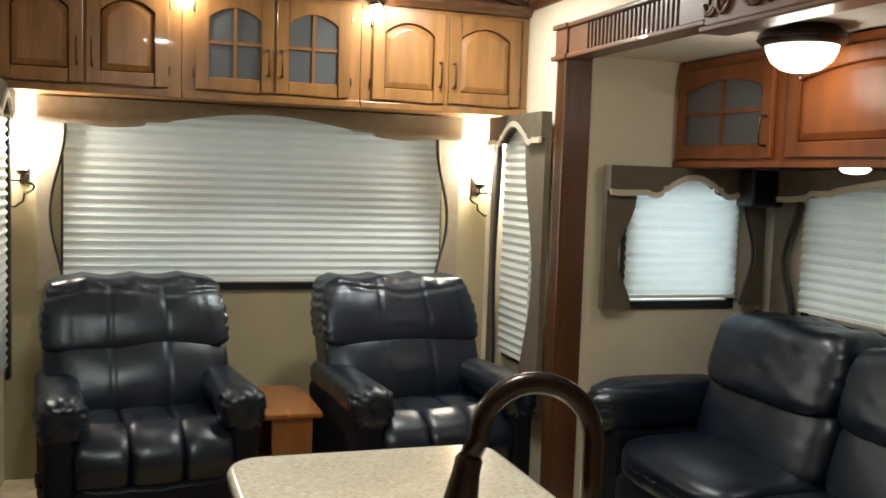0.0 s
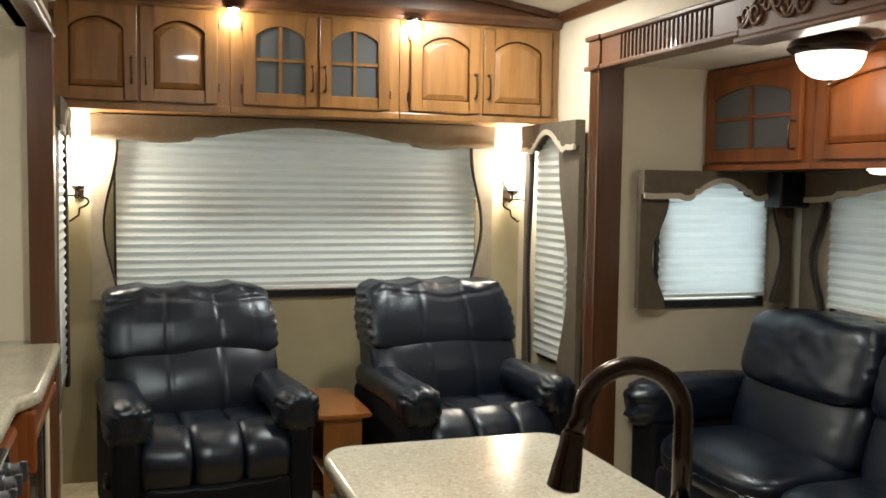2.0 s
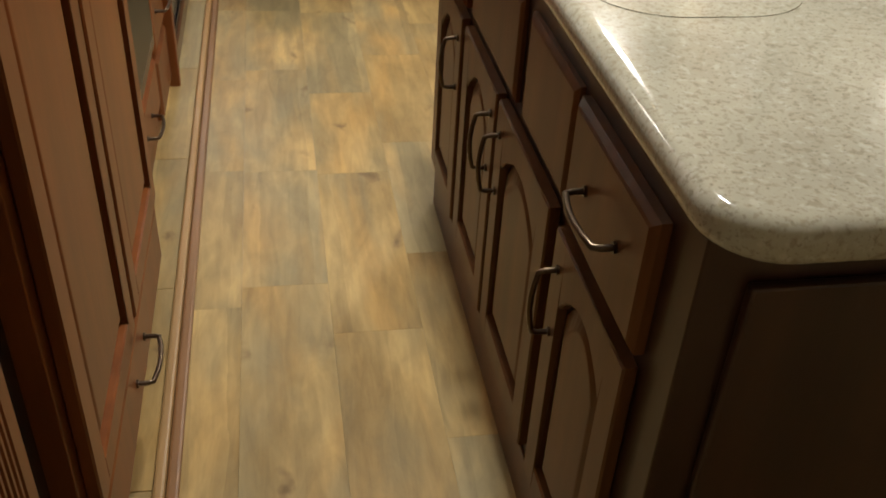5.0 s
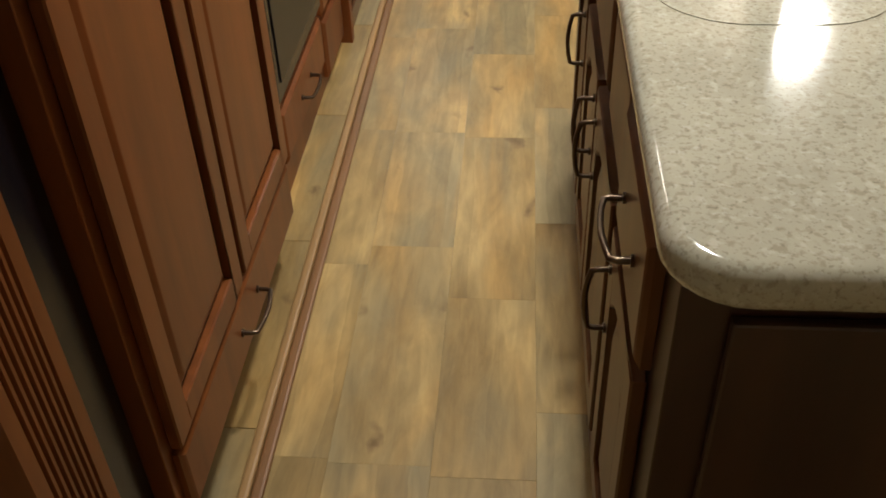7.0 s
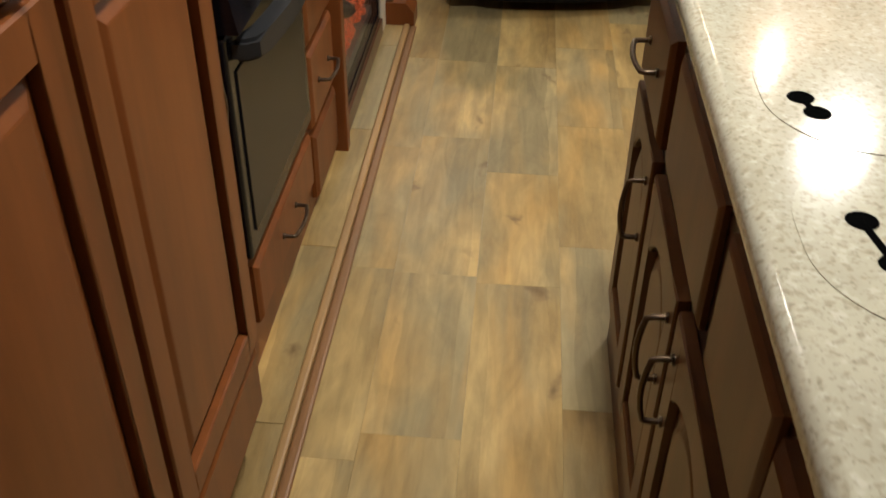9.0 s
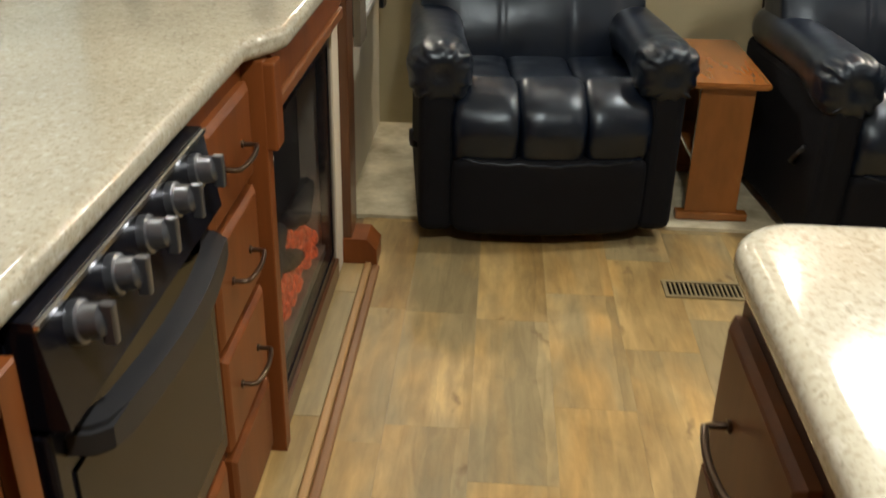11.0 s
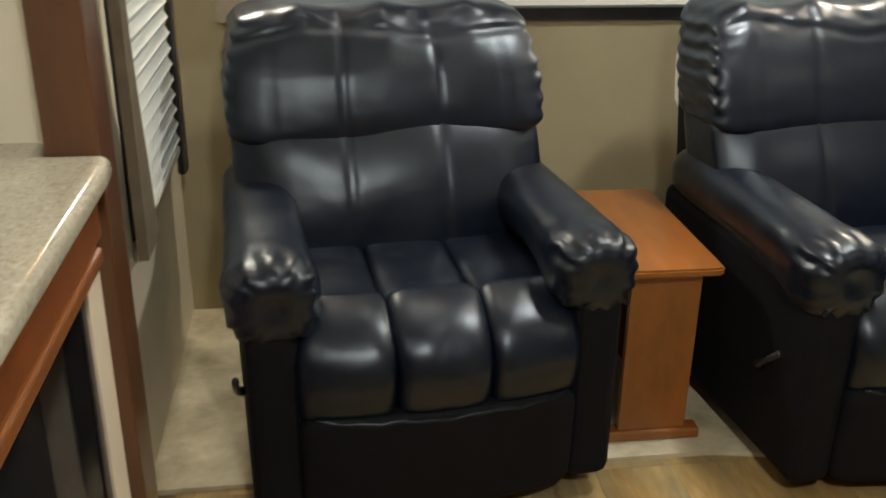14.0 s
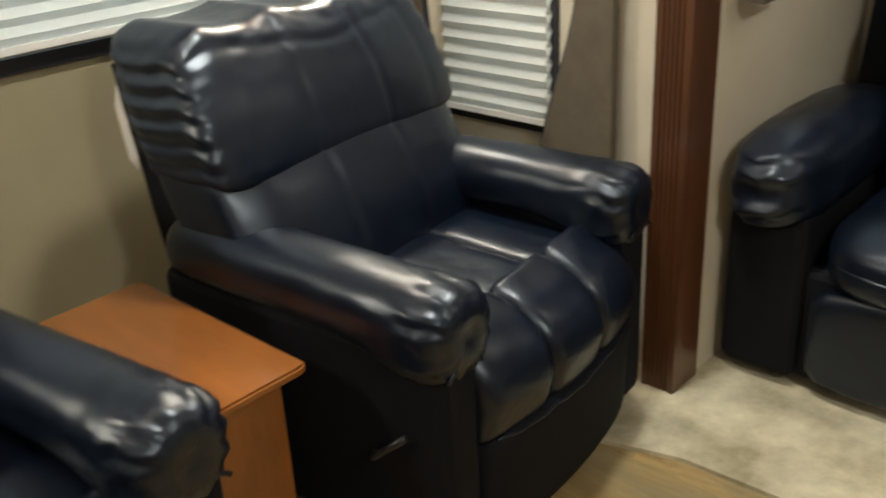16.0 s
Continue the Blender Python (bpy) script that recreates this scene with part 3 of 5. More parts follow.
# vaulted ceiling
MID = (LW + RW) / 2
vault = lambda x: 2.458 - 0.12 * ((x - MID) / ((RW - LW) / 2)) ** 2
bm = bmesh.new()
n = 16
xs = [LW - 0.05 + (RW - LW + 0.1) * i / n for i in range(n + 1)]
for k in range(n):
    a, b = xs[k], xs[k + 1]
    prism(bm, [(a, vault(a)), (b, vault(b)), (b, vault(b) + 0.04), (a, vault(a) + 0.04)], FRONT - 0.05, REAR + 0.05, lambda u, v, w: Vector((u, w, v)))
solid("ceiling", bm, CEIL, "off-white vaulted vinyl ceiling", "ceiling", kind="structure")
for s, x in (("ceiling_trim", RW), ("ceiling_trim", LW)):
    d = -1 if x > 0 else 1
    bm = bmesh.new()
    prism(bm, [(0, 2.295), (0.012, 2.295), (0.02, 2.31), (0.03, 2.325), (0.03, 2.345), (0, 2.35)], FRONT, REAR, lambda u, v, w: Vector((x + d * u, w, v)))
    solid("trim", bm, WOOD_DH, "dark brown wooden cove along the ceiling edge", "trim", kind="structure")

# floor below everything
subfloor = solid("floor", boxed(KX - 0.1, SX + 0.1, FRONT - 0.1, REAR + 0.1, -0.06, -0.0062), mat("vinyl_backing", (0.22, 0.15, 0.07), 0.7), "warm tan vinyl plank floor", "floor", kind="structure")
bm = bmesh.new()
out = [(LW, 4.225), (0.7, 4.235), (1.36, 4.11), (1.42, 3.9), (1.45, 3.0), (1.45, SNEAR), (SX, SNEAR), (SX, SEND), (RW + 0.0, SEND), (RW + 0.0, SEND + 0.06), (RW, SEND + 0.06), (RW, REAR), (LW, REAR)]
prism(bm, out, -0.004, 0.012, lambda u, v, w: Vector((u, v, w)))
solid("carpet", bm, CARPET, "tan mottled cut-pile carpet under the seats", "carpet", kind="structure")

# pillar and carved header of the sofa slide-out
PY0, PY1 = 4.05, 4.14
pillar = thing("slide_trim", 1.70, 4.12, 0, "dark stained fluted wooden pilaster beside the sofa slide-out", "trim", kind="structure")
part("post", boxed(1.648, RW + 0.035, PY0, PY1, 0.0, 2.01, bevel=0.003), WOOD_D, pillar)
part("fluted_face", fluted(bmesh.new(), (1.648, PY1, 0.012), (0, -1, 0), (-1, 0, 0), PY1 - PY0, 1.995, 5, 0.005, 0.016), WOOD_D, pillar)
part("capital", boxed(1.625, RW + 0.03, PY0 - 0.01, PY1 + 0.01, 2.027, 2.132, bevel=0.004), WOOD_DH, pillar)
bm = boxed(1.612, RW + 0.03, PY0 - 0.02, PY1 + 0.03, 2.005, 2.026, bevel=0.006)
box(bm, 1.612, RW + 0.03, PY0 - 0.02, PY1 + 0.02, 2.133, 2.155, bevel=0.006)
part("moulding", bm, WOOD_DH, pillar)

header = thing("header_trim", 1.68, 2.3, 2.0, "dark stained wooden header with flutes and carved scrolls", "trim", kind="structure")
CY0, CY1 = 1.75, 3.03
for y0, y1 in ((CY1, PY0 - 0.012), (SNEAR, CY0)):
    bm = bmesh.new()
    fluted(bm, (RW, y1, 2.027), (0, -1, 0), (-1, 0, 0), y1 - y0, 0.105, int((y1 - y0) / 0.045), 0.012, 0.085)
    part("fluted_board", bm, WOOD_DH, header)
    bm = boxed(1.622, RW, y0, y1, 2.005, 2.026, bevel=0.006)
    box(bm, 1.622, RW, y0, y1, 2.133, 2.155, bevel=0.007)
    part("moulding", bm, WOOD_DH, header)
part("carved_block", boxed(1.622, RW, CY0, CY1, 2.0, 2.157, bevel=0.004), WOOD_DH, header)
bm = boxed(1.607, RW, CY0 - 0.01, CY1 + 0.01, 1.977, 1.999, bevel=0.007)
box(bm, 1.60, RW, CY0 - 0.015, CY1 + 0.015, 2.158, 2.186, bevel=0.008)
part("moulding", bm, WOOD_DH, header)
# scrolls of leaves along the block
bm = bmesh.new()
k = 0
y = CY0 + 0.06
while y < CY1 - 0.04:
    up = 1 if k % 2 else -1
    for s in (1, -1):
        pts = []
        for i in range(18):
            a = i / 17 * 1.45 * 2 * math.pi
            r = 0.036 * (1 - i / 19)
            pts.append((1.618, y + s * 0.028 + s * r * math.cos(a), 2.078 + up * (0.012 + r * math.sin(a) * 1.2)))
        tube(bm, pts, [0.0085 - 0.0003 * i for i in range(18)], 6)
    tube(bm, [(1.618, y - 0.06 + 0.012 * i, 2.078 - up * 0.045 * math.cos(i / 10 * math.pi)) for i in range(11)], 0.007, 6)
    y += 0.115
    k += 1
part("carving", bm, WOOD_DH, header, "carved leaf scrolls", smooth=True)

# kitchen slide-out trim
ktrim = thing("slide_trim", -0.62, 3.96, 0, "dark stained wooden post at the end of the counter", "trim", kind="structure")
part("post", boxed(-0.66, -0.575, 3.885, 3.995, 0.012, 2.02, bevel=0.004), WOOD_D, ktrim)
part("foot_block", loft(bmesh.new(), [[(-0.60, 3.875, z), (-0.60 + w, 3.875, z), (-0.60 + w, 3.985, z), (-0.60, 3.985, z)] for z, w in ((0.0, 0.10), (0.055, 0.10), (0.085, 0.075), (0.09, 0.07))]), WOOD, ktrim, "red-brown end block on the floor strip")
khead = thing("header_trim", -0.60, 2.5, 2.0, "dark stained wooden header over the kitchen opening", "trim", kind="structure")
part("board", boxed(LW, LW + 0.05, KNEAR, 3.995, 2.027, 2.132, bevel=0.003), WOOD_DH, khead)
bm = boxed(LW, LW + 0.075, KNEAR, 4.01, 2.004, 2.026, bevel=0.006)
box(bm, LW, LW + 0.08, KNEAR, 4.01, 2.133, 2.157, bevel=0.007)
part("moulding", bm, WOOD_DH, khead)
strip = thing("floor_strip", -0.51, 2.5, 0, "oak-toned wooden edge strip along the kitchen slide-out floor", "trim", kind="structure")
part("outer_bead", boxed(-0.5135, -0.490, KNEAR, 3.874, 0.0, 0.013, bevel=0.006), mat("brown_oak_edge", (0.21, 0.098, 0.036), 0.42, vary=0.2, scale=(20, 2, 20), bump=0.05), strip, "darker brown rounded edge")
part("inner_bead", boxed(-0.535, -0.514, KNEAR, 3.874, 0.0, 0.020, bevel=0.006), OAK, strip)

# ---- windows, shades, valances ----
def pleats(bm, put, a0, a1, z0, z1, pitch=0.040, depth=0.014):
    """A cellular shade: sharp folds in front and behind, with the height between."""
    k = int(round((z1 - z0) / pitch))
    prof = [(z0 + (z1 - z0) * i / (2 * k), depth if i % 2 else 0.002) for i in range(2 * k + 1)]
    ring = prof + [(z, -d) for z, d in prof[::-1]]
    lo = [bm.verts.new(put(a0, z, d)) for z, d in ring]
    hi = [bm.verts.new(put(a1, z, d)) for z, d in ring]
    for i in range(len(ring)):
        j = (i + 1) % len(ring)
        bm.faces.new((lo[i], lo[j], hi[j], hi[i]))
    return bm


def valance(owner, put, a0, a1, z0, z1, deep, rise, material, trim, step=0.2, leg=None):
    """A padded pelmet with a stepped arch in its lower edge, trimmed with a band, and shaped side panels."""
    w = a1 - a0
    m = (a0 + a1) / 2
    s = w * step
    low = [(a0, z0), (a0 + 0.04, z0 - 0.004)]
    low += [(m - s * 1.25 - (s * 0.6) * (1 - i / 5), z0 - 0.012 * math.sin(math.pi * i / 5)) for i in range(6)]
    low += [(m - s * 1.2, z0 + 0.018), (m - s, z0 + 0.02)]
    low += [(m + s * 0.95 * (2 * i / 12 - 1), z0 + 0.03 + rise * math.sin(math.pi * i / 12)) for i in range(13)]
    low += [(2 * m - q[0], q[1]) for q in low[9::-1]]
    seen, clean = None, []
    for q in low:
        if seen is None or abs(q[0] - seen[0]) > 1e-5:
            clean.append(q)
            seen = q
    low = clean
    bm = prism(bmesh.new(), low + [(a1, z1), (a0, z1)], 0.0, deep, lambda u, v, d: put(u, v, d))
    part("pelmet", bm, material, owner)
    bm = bmesh.new()
    rings = [[put(u, v - 0.016, deep - 0.004), put(u, v - 0.016, deep + 0.008), put(u, v + 0.009, deep + 0.008), put(u, v + 0.009, deep - 0.004)] for u, v in low]
    loft(bm, rings)
    part("band", bm, trim, owner, "edging band")
    for side, leg_w, zb in (leg or ()):
        e = a0 if side < 0 else a1
        pts = []
        kk = 14
        for i in range(kk + 1):
            f = i / kk
            zz = zb + (z0 - zb) * f
            ww = leg_w * (0.72 + 0.28 * math.cos(2 * math.pi * f + 0.3)) if f < 0.97 else leg_w
            pts.append((e - side * ww, zz))
        bm = prism(bmesh.new(), pts + [(e, z0), (e, zb)], 0.0, deep * 0.55, lambda u, v, d: put(u, v, d))
        p = part("side_panel", bm, material, owner)
        edge = [put(u - side * 0.004, v, deep * 0.3) for u, v in pts]
        part("piping", tube(bmesh.new(), edge, 0.007, 6), BLACKM, p, "black shaped edge")


def window(name, put, a0, a1, z0, z1, label, shade_bottom, border=0.035, pitch=0.040):
    win = thing(name, *put((a0 + a1) / 2, z0, 0), label, "window", kind="structure")
    bm = bmesh.new()
    for u0, u1, v0, v1 in ((a0, a1, z0, z0 + border), (a0, a1, z1 - border, z1), (a0, a0 + border, z0 + border, z1 - border), (a1 - border, a1, z0 + border, z1 - border)):
        prism(bm, [(u0, v0), (u1, v0), (u1, v1), (u0, v1)], -0.045, 0.014, put)
    part("window_frame", bm, BLACKM, win, "black window frame")
    g = part("pane", prism(bmesh.new(), [(a0 + border, z0 + border), (a1 - border, z0 + border), (a1 - border, z1 - border), (a0 + border, z1 - border)], -0.038, -0.034, put), PANE, win)
    g.visible_shadow = False
    bm = pleats(bmesh.new(), lambda a, z, d: put(a, z, d + 0.030), a0 + 0.012, a1 - 0.012, shade_bottom, z1 - 0.01, pitch, pitch * 0.35)
    shade = thing("window_shade", *put((a0 + a1) / 2, shade_bottom, 0.03), "white pleated cellular shade drawn down over the window", "shade", "pleated shades")
    part("pleats", bm, BLIND, shade)
    part("bottom_rail", prism(bmesh.new(), [(a0 + 0.012, shade_bottom - 0.016), (a1 - 0.012, shade_bottom - 0.016), (a1 - 0.012, shade_bottom - 0.001), (a0 + 0.012, shade_bottom - 0.001)], 0.018, 0.042, put), WHITE, shade)
    return win


PANE = bpy.data.materials.new("window_glass")
PANE.use_nodes = True
pb = PANE.node_tree.nodes["Principled BSDF"]
pb.inputs["Transmission Weight"].default_value, pb.inputs["Roughness"].default_value, pb.inputs["IOR"].default_value = 1.0, 0.02, 1.45
pb.inputs["Base Color"].default_value = (0.88, 0.94, 1.0, 1)

rear_put = lambda a, z, d: Vector((a, REAR - d, z))
window("window_1", rear_put, -0.40, 1.46, 0.905, 1.80, "wide black-framed rear window behind a drawn shade", 0.968)
v = thing("valance", 0.53, REAR - 0.05, 1.7, "taupe padded fabric valance over the rear window", "valance")
valance(v, lambda a, z, d: rear_put(a, z, d + 0.045), -0.50, 1.53, 1.70, 1.803, 0.07, 0.05, FABRIC_LIT, FABRIC_LIT, 0.22, ((-1, 0.115, 0.92), (1, 0.115, 0.92)))
right_put = lambda a, z, d: Vector((RW - d, a, z))
window("window_2", right_put, 4.46, 4.83, 0.60, 1.79, "narrow black-framed side window behind a drawn shade", 0.645, 0.03)
v = thing("valance", RW - 0.05, 4.6, 1.6, "taupe padded fabric valance with cream band", "valance")
valance(v, lambda a, z, d: right_put(a, z, d + 0.045), 4.26, 4.90, 1.68, 1.80, 0.05, 0.05, FABRIC, TRIM, 0.2, ((-1, 0.22, 0.52), (1, 0.07, 0.56)))
left_put = lambda a, z, d: Vector((LW + d, a, z))
window("window_3", left_put, 4.38, 4.92, 0.56, 1.79, "narrow black-framed side window behind a drawn shade", 0.62, 0.03)
v = thing("valance", LW + 0.05, 4.6, 1.6, "taupe padded fabric valance with cream band", "valance")
valance(v, lambda a, z, d: left_put(a, z, d + 0.03), 4.27, 4.97, 1.70, 1.82, 0.04, 0.05, FABRIC, TRIM, 0.2, ((-1, 0.14, 0.56), (1, 0.06, 0.54)))
end_put = lambda a, z, d: Vector((a, SEND - d, z))
window("window_4", end_put, 1.935, 2.515, 0.945, 1.54, "small black-framed window in the slide-out end wall", 1.012)
v = thing("valance", 2.25, SEND - 0.05, 1.5, "taupe padded fabric valance with cream band", "valance")
valance(v, lambda a, z, d: end_put(a, z, d + 0.045), 1.815, 2.62, 1.462, 1.57, 0.06, 0.04, FABRIC, TRIM, 0.15, ((-1, 0.14, 0.955), (1, 0.10, 0.965)))
out_put = lambda a, z, d: Vector((SX - d, a, z))
window("window_5", out_put, 2.17, 3.77, 0.91, 1.54, "wide black-framed window above the sofa", 0.985)
v = thing("valance", SX - 0.05, 2.95, 1.5, "taupe padded fabric valance with cream band", "valance")
valance(v, lambda a, z, d: out_put(a, z, d + 0.045), 2.02, 3.90, 1.462, 1.57, 0.06, 0.055, FABRIC, TRIM, 0.3, ((-1, 0.14, 0.95), (1, 0.13, 0.95)))
kit_put = lambda a, z, d: Vector((KX + d, a, z))
window("window_6", kit_put, 2.52, 3.81, 0.955, 1.63, "white-shaded window behind the kitchen counter", 0.985, 0.035, 0.026)

# ---- rear overhead cabinets ----
RCY = 4.66
cabs = ((-0.645, 0.107, False, ((-0.622, -0.288), (-0.276, 0.053))), (0.109, 0.893, True, ((0.164, 0.499), (0.510, 0.842))), (0.895, RW, False, ((0.947, 1.294), (1.314, 1.672))))
for i, (x0, x1, glass, doors) in enumerate(cabs):
    c = thing("wall_cabinet", (x0 + x1) / 2, 4.9, 1.84,
              "stained maple overhead cabinet with arched %s doors" % ("glazed" if glass else "raised-panel"), "cabinet", "rear overhead cabinets")
    part("body", boxed(x0, x1, RCY, REAR - 0.001, 1.810, 2.305, bevel=0.002), WOOD_R, c)
    part("light_rail", boxed(x0 + 0.001, x1 - 0.001, RCY - 0.012, RCY - 0.001, 1.798, 1.829, bevel=0.003), WOOD_R, c)
    for k, (a, b) in enumerate(doors):
        hu = (b - a) - 0.024 if k == 0 else 0.024
        panel_door(c, (a, RCY - 0.001, 1.838), (1, 0, 0), (0, -1, 0), b - a, 0.41, WOOD_R, True, glass, (hu, 0.13, True))
        for hz in (1.89, 2.17):
            hx = a - 0.006 if k == 0 else b + 0.006
            part("hinge", boxed(hx - 0.005, hx + 0.005, RCY - 0.012, RCY - 0.001, hz, hz + 0.04, bevel=0.002), PULL, c)
fascia = thing("gable_fascia", MID, RCY, 2.34, "dark stained wooden gable board above the rear cabinets", "trim", kind="structure")
bm = bmesh.new()
xs = [LW + 0.001 + (RW - LW - 0.002) * i / 16 for i in range(17)]
prism(bm, [(x, vault(x) - 0.001) for x in xs][::-1] + [(LW + 0.001, 2.306), (RW - 0.001, 2.306)], -(RCY + 0.03), -(RCY - 0.004), lambda u, v, w: Vector((u, -w, v)))
part("board", bm, WOOD_DH, fascia)
bm = bmesh.new()
prof = ((0.0, 2.268), (0.02, 2.268), (0.028, 2.28), (0.045, 2.295), (0.05, 2.312), (0.0, 2.312))
prism(bm, prof, LW + 0.001, RW - 0.001, lambda u, v, w: Vector((w, RCY - 0.0045 - u, v)))
part("crown", bm, WOOD_DH, fascia)
bm = bmesh.new()
for k in range(16):
    a, b = xs[k], xs[k + 1]
    loft(bm, [[(x, RCY - 0.005, vault(x) - 0.034), (x, RCY - 0.03, vault(x) - 0.03), (x, RCY - 0.034, vault(x) - 0.003), (x, RCY - 0.005, vault(x) - 0.003)] for x in (a, b)])
part("cove", bm, WOOD_DH, fascia)
for lx in (0.12, 0.95):
    p = thing("puck_lamp", lx, RCY - 0.045, 2.255, "small lit round lamp under the crown moulding", "lamp", "puck lamps")
    part("ring", lathe(bmesh.new(), ((0.03, 0.0), (0.036, 0.004), (0.036, 0.016), (0.01, 0.017)), lx, RCY - 0.045, 20, z=2.252), BRONZE, p, smooth=40)
    part("lens", lathe(bmesh.new(), ((0.004, -0.006), (0.018, -0.005), (0.027, 0.0), (0.027, 0.002)), lx, RCY - 0.045, 20, z=2.251), PUCKG, p, "glowing lens", smooth=60)

# sconces on the rear wall
for sx, s in ((-0.555, 1), (1.645, -1)):
    c = thing("wall_sconce", sx, REAR, 1.4, "lit frosted glass sconce on a scrolled iron bracket", "lamp", "wall sconces")
    part("backplate", boxed(sx - 0.022, sx + 0.022, REAR - 0.012, REAR - 0.001, 1.40, 1.56, bevel=0.004), BRONZE, c)
    pts = [(sx - s * 0.03 + s * 0.075 * math.cos(a) * (1 + 0.15 * math.sin(a)), REAR - 0.07, 1.385 + 0.032 * math.sin(a)) for a in [math.pi * (1.25 - 0.105 * i) for i in range(16)]]
    pts += [(sx + s * 0.0, REAR - 0.07, 1.325), (sx - s * 0.04, REAR - 0.07, 1.295), (sx - s * 0.055, REAR - 0.06, 1.30)]
    part("scroll", tube(bmesh.new(), pts, 0.005, 8), BRONZE, c, "black iron scroll", smooth=True)
    part("arm", tube(bmesh.new(), [(sx, REAR - 0.01, 1.42), (sx, REAR - 0.05, 1.40), (sx, REAR - 0.085, 1.415), (sx, REAR - 0.09, 1.44)], 0.006, 8), BRONZE, c, smooth=True)
    part("cup", lathe(bmesh.new(), ((0.012, 0.0), (0.03, 0.01), (0.032, 0.025), (0.02, 0.028)), sx, REAR - 0.09, 16, z=1.44), BRONZE, c, smooth=40)
    part("shade", lathe(bmesh.new(), ((0.02, 0.0), (0.042, 0.03), (0.05, 0.09), (0.046, 0.15), (0.06, 0.19), (0.056, 0.19), (0.042, 0.15), (0.046, 0.09)), sx, REAR - 0.09, 24, z=1.47), FROST, c, "glowing frosted tulip glass", smooth=True).visible_shadow = False

# dome lamp in the sofa slide-out
d = thing("dome_lamp", 2.00, 3.03, 2.03, "lit frosted glass dome lamp with a bronze rim", "lamp", "ceiling lamps")
part("rim", lathe(bmesh.new(), ((0.11, -0.001), (0.142, -0.03), (0.146, -0.045), (0.128, -0.062), (0.118, -0.066), (0.115, -0.05)), 2.00, 3.03, 40, z=2.03), BRONZE, d, smooth=40)
part("bowl", lathe(bmesh.new(), ((0.116, -0.060), (0.112, -0.085), (0.097, -0.115), (0.065, -0.140), (0.03, -0.150), (0.003, -0.152)), 2.00, 3.03, 40, z=2.03), DOMEG, d, "glowing frosted glass bowl", smooth=True).visible_shadow = False
part("finial", lathe(bmesh.new(), ((0.010, -0.151), (0.011, -0.158), (0.006, -0.165), (0.002, -0.17)), 2.00, 3.03, 12, z=2.03), BRONZE, d, smooth=True)
# flush ceiling lamps; the third, over the counter, is an added fill lamp
for lx, ly in ((0.10, 1.9), (1.16, 4.15), (-0.95, 2.85)):
    zc = vault(lx) if lx > LW else 2.03
    c = thing("ceiling_lamp", lx, ly, zc, "flush round ceiling lamp with a white lens, out of view", "lamp", "ceiling lamps")
    part("ring", lathe(bmesh.new(), ((0.095, 0.0), (0.122, -0.008), (0.122, -0.022), (0.108, -0.026), (0.106, -0.01)), lx, ly, 32, z=zc - 0.001), WHITE, c, smooth=40)
    part("lens", lathe(bmesh.new(), ((0.105, -0.012), (0.085, -0.022), (0.003, -0.026)), lx, ly, 32, z=zc - 0.001), CEILG, c, smooth=True)

# ---- slide-out overhead cabinets ----
SCX = 2.18
ys = (4.055, 3.325, 2.44, 1.66)
for i in range(3):
    y1, y0 = ys[i], ys[i + 1]
    c = thing("wall_cabinet", 2.5, (y0 + y1) / 2, 1.58, "red-brown stained overhead cabinet with an arched %s door" % ("glazed" if i == 0 else "raised-panel"), "cabinet", "slide-out overhead cabinets")
    part("body", boxed(SCX, SX - 0.001, y0 + 0.001, y1, 1.582, 2.018, bevel=0.002), WOOD, c)
    part("light_rail", boxed(SCX - 0.012, SCX - 0.001, y0 + 0.002, y1 - 0.001, 1.572, 1.598, bevel=0.003), WOOD, c)
    w = y1 - y0 - 0.09
    panel_door(c, (SCX - 0.001, y1 - 0.035, 1.608), (0, -1, 0), (-1, 0, 0), w, 0.37, WOOD, True, i == 0, (w - 0.028, 0.10, True))
p = thing("puck_lamp", 2.40, 3.20, 1.6, "small lit round lamp under the overhead cabinet", "lamp", "puck lamps")
part("lens", lathe(bmesh.new(), ((0.05, -0.001), (0.055, -0.008), (0.04, -0.022), (0.003, -0.027)), 2.40, 3.20, 20, z=1.581), DOMEG, p, "glowing dome lens", smooth=True)
sp = thing("loudspeaker", 2.53, 3.93, 1.42, "small black loudspeaker in the corner over the sofa", "speaker")
part("case", boxed(2.45, 2.62, 3.86, 3.975, 1.41, 1.571, bevel=0.008), BLACKM, sp)
part("grille", boxed(2.46, 2.61, 3.852, 3.859, 1.42, 1.561, bevel=0.002), SKIRT, sp)

# ---- kitchen counter run ----
CTOP = 0.914


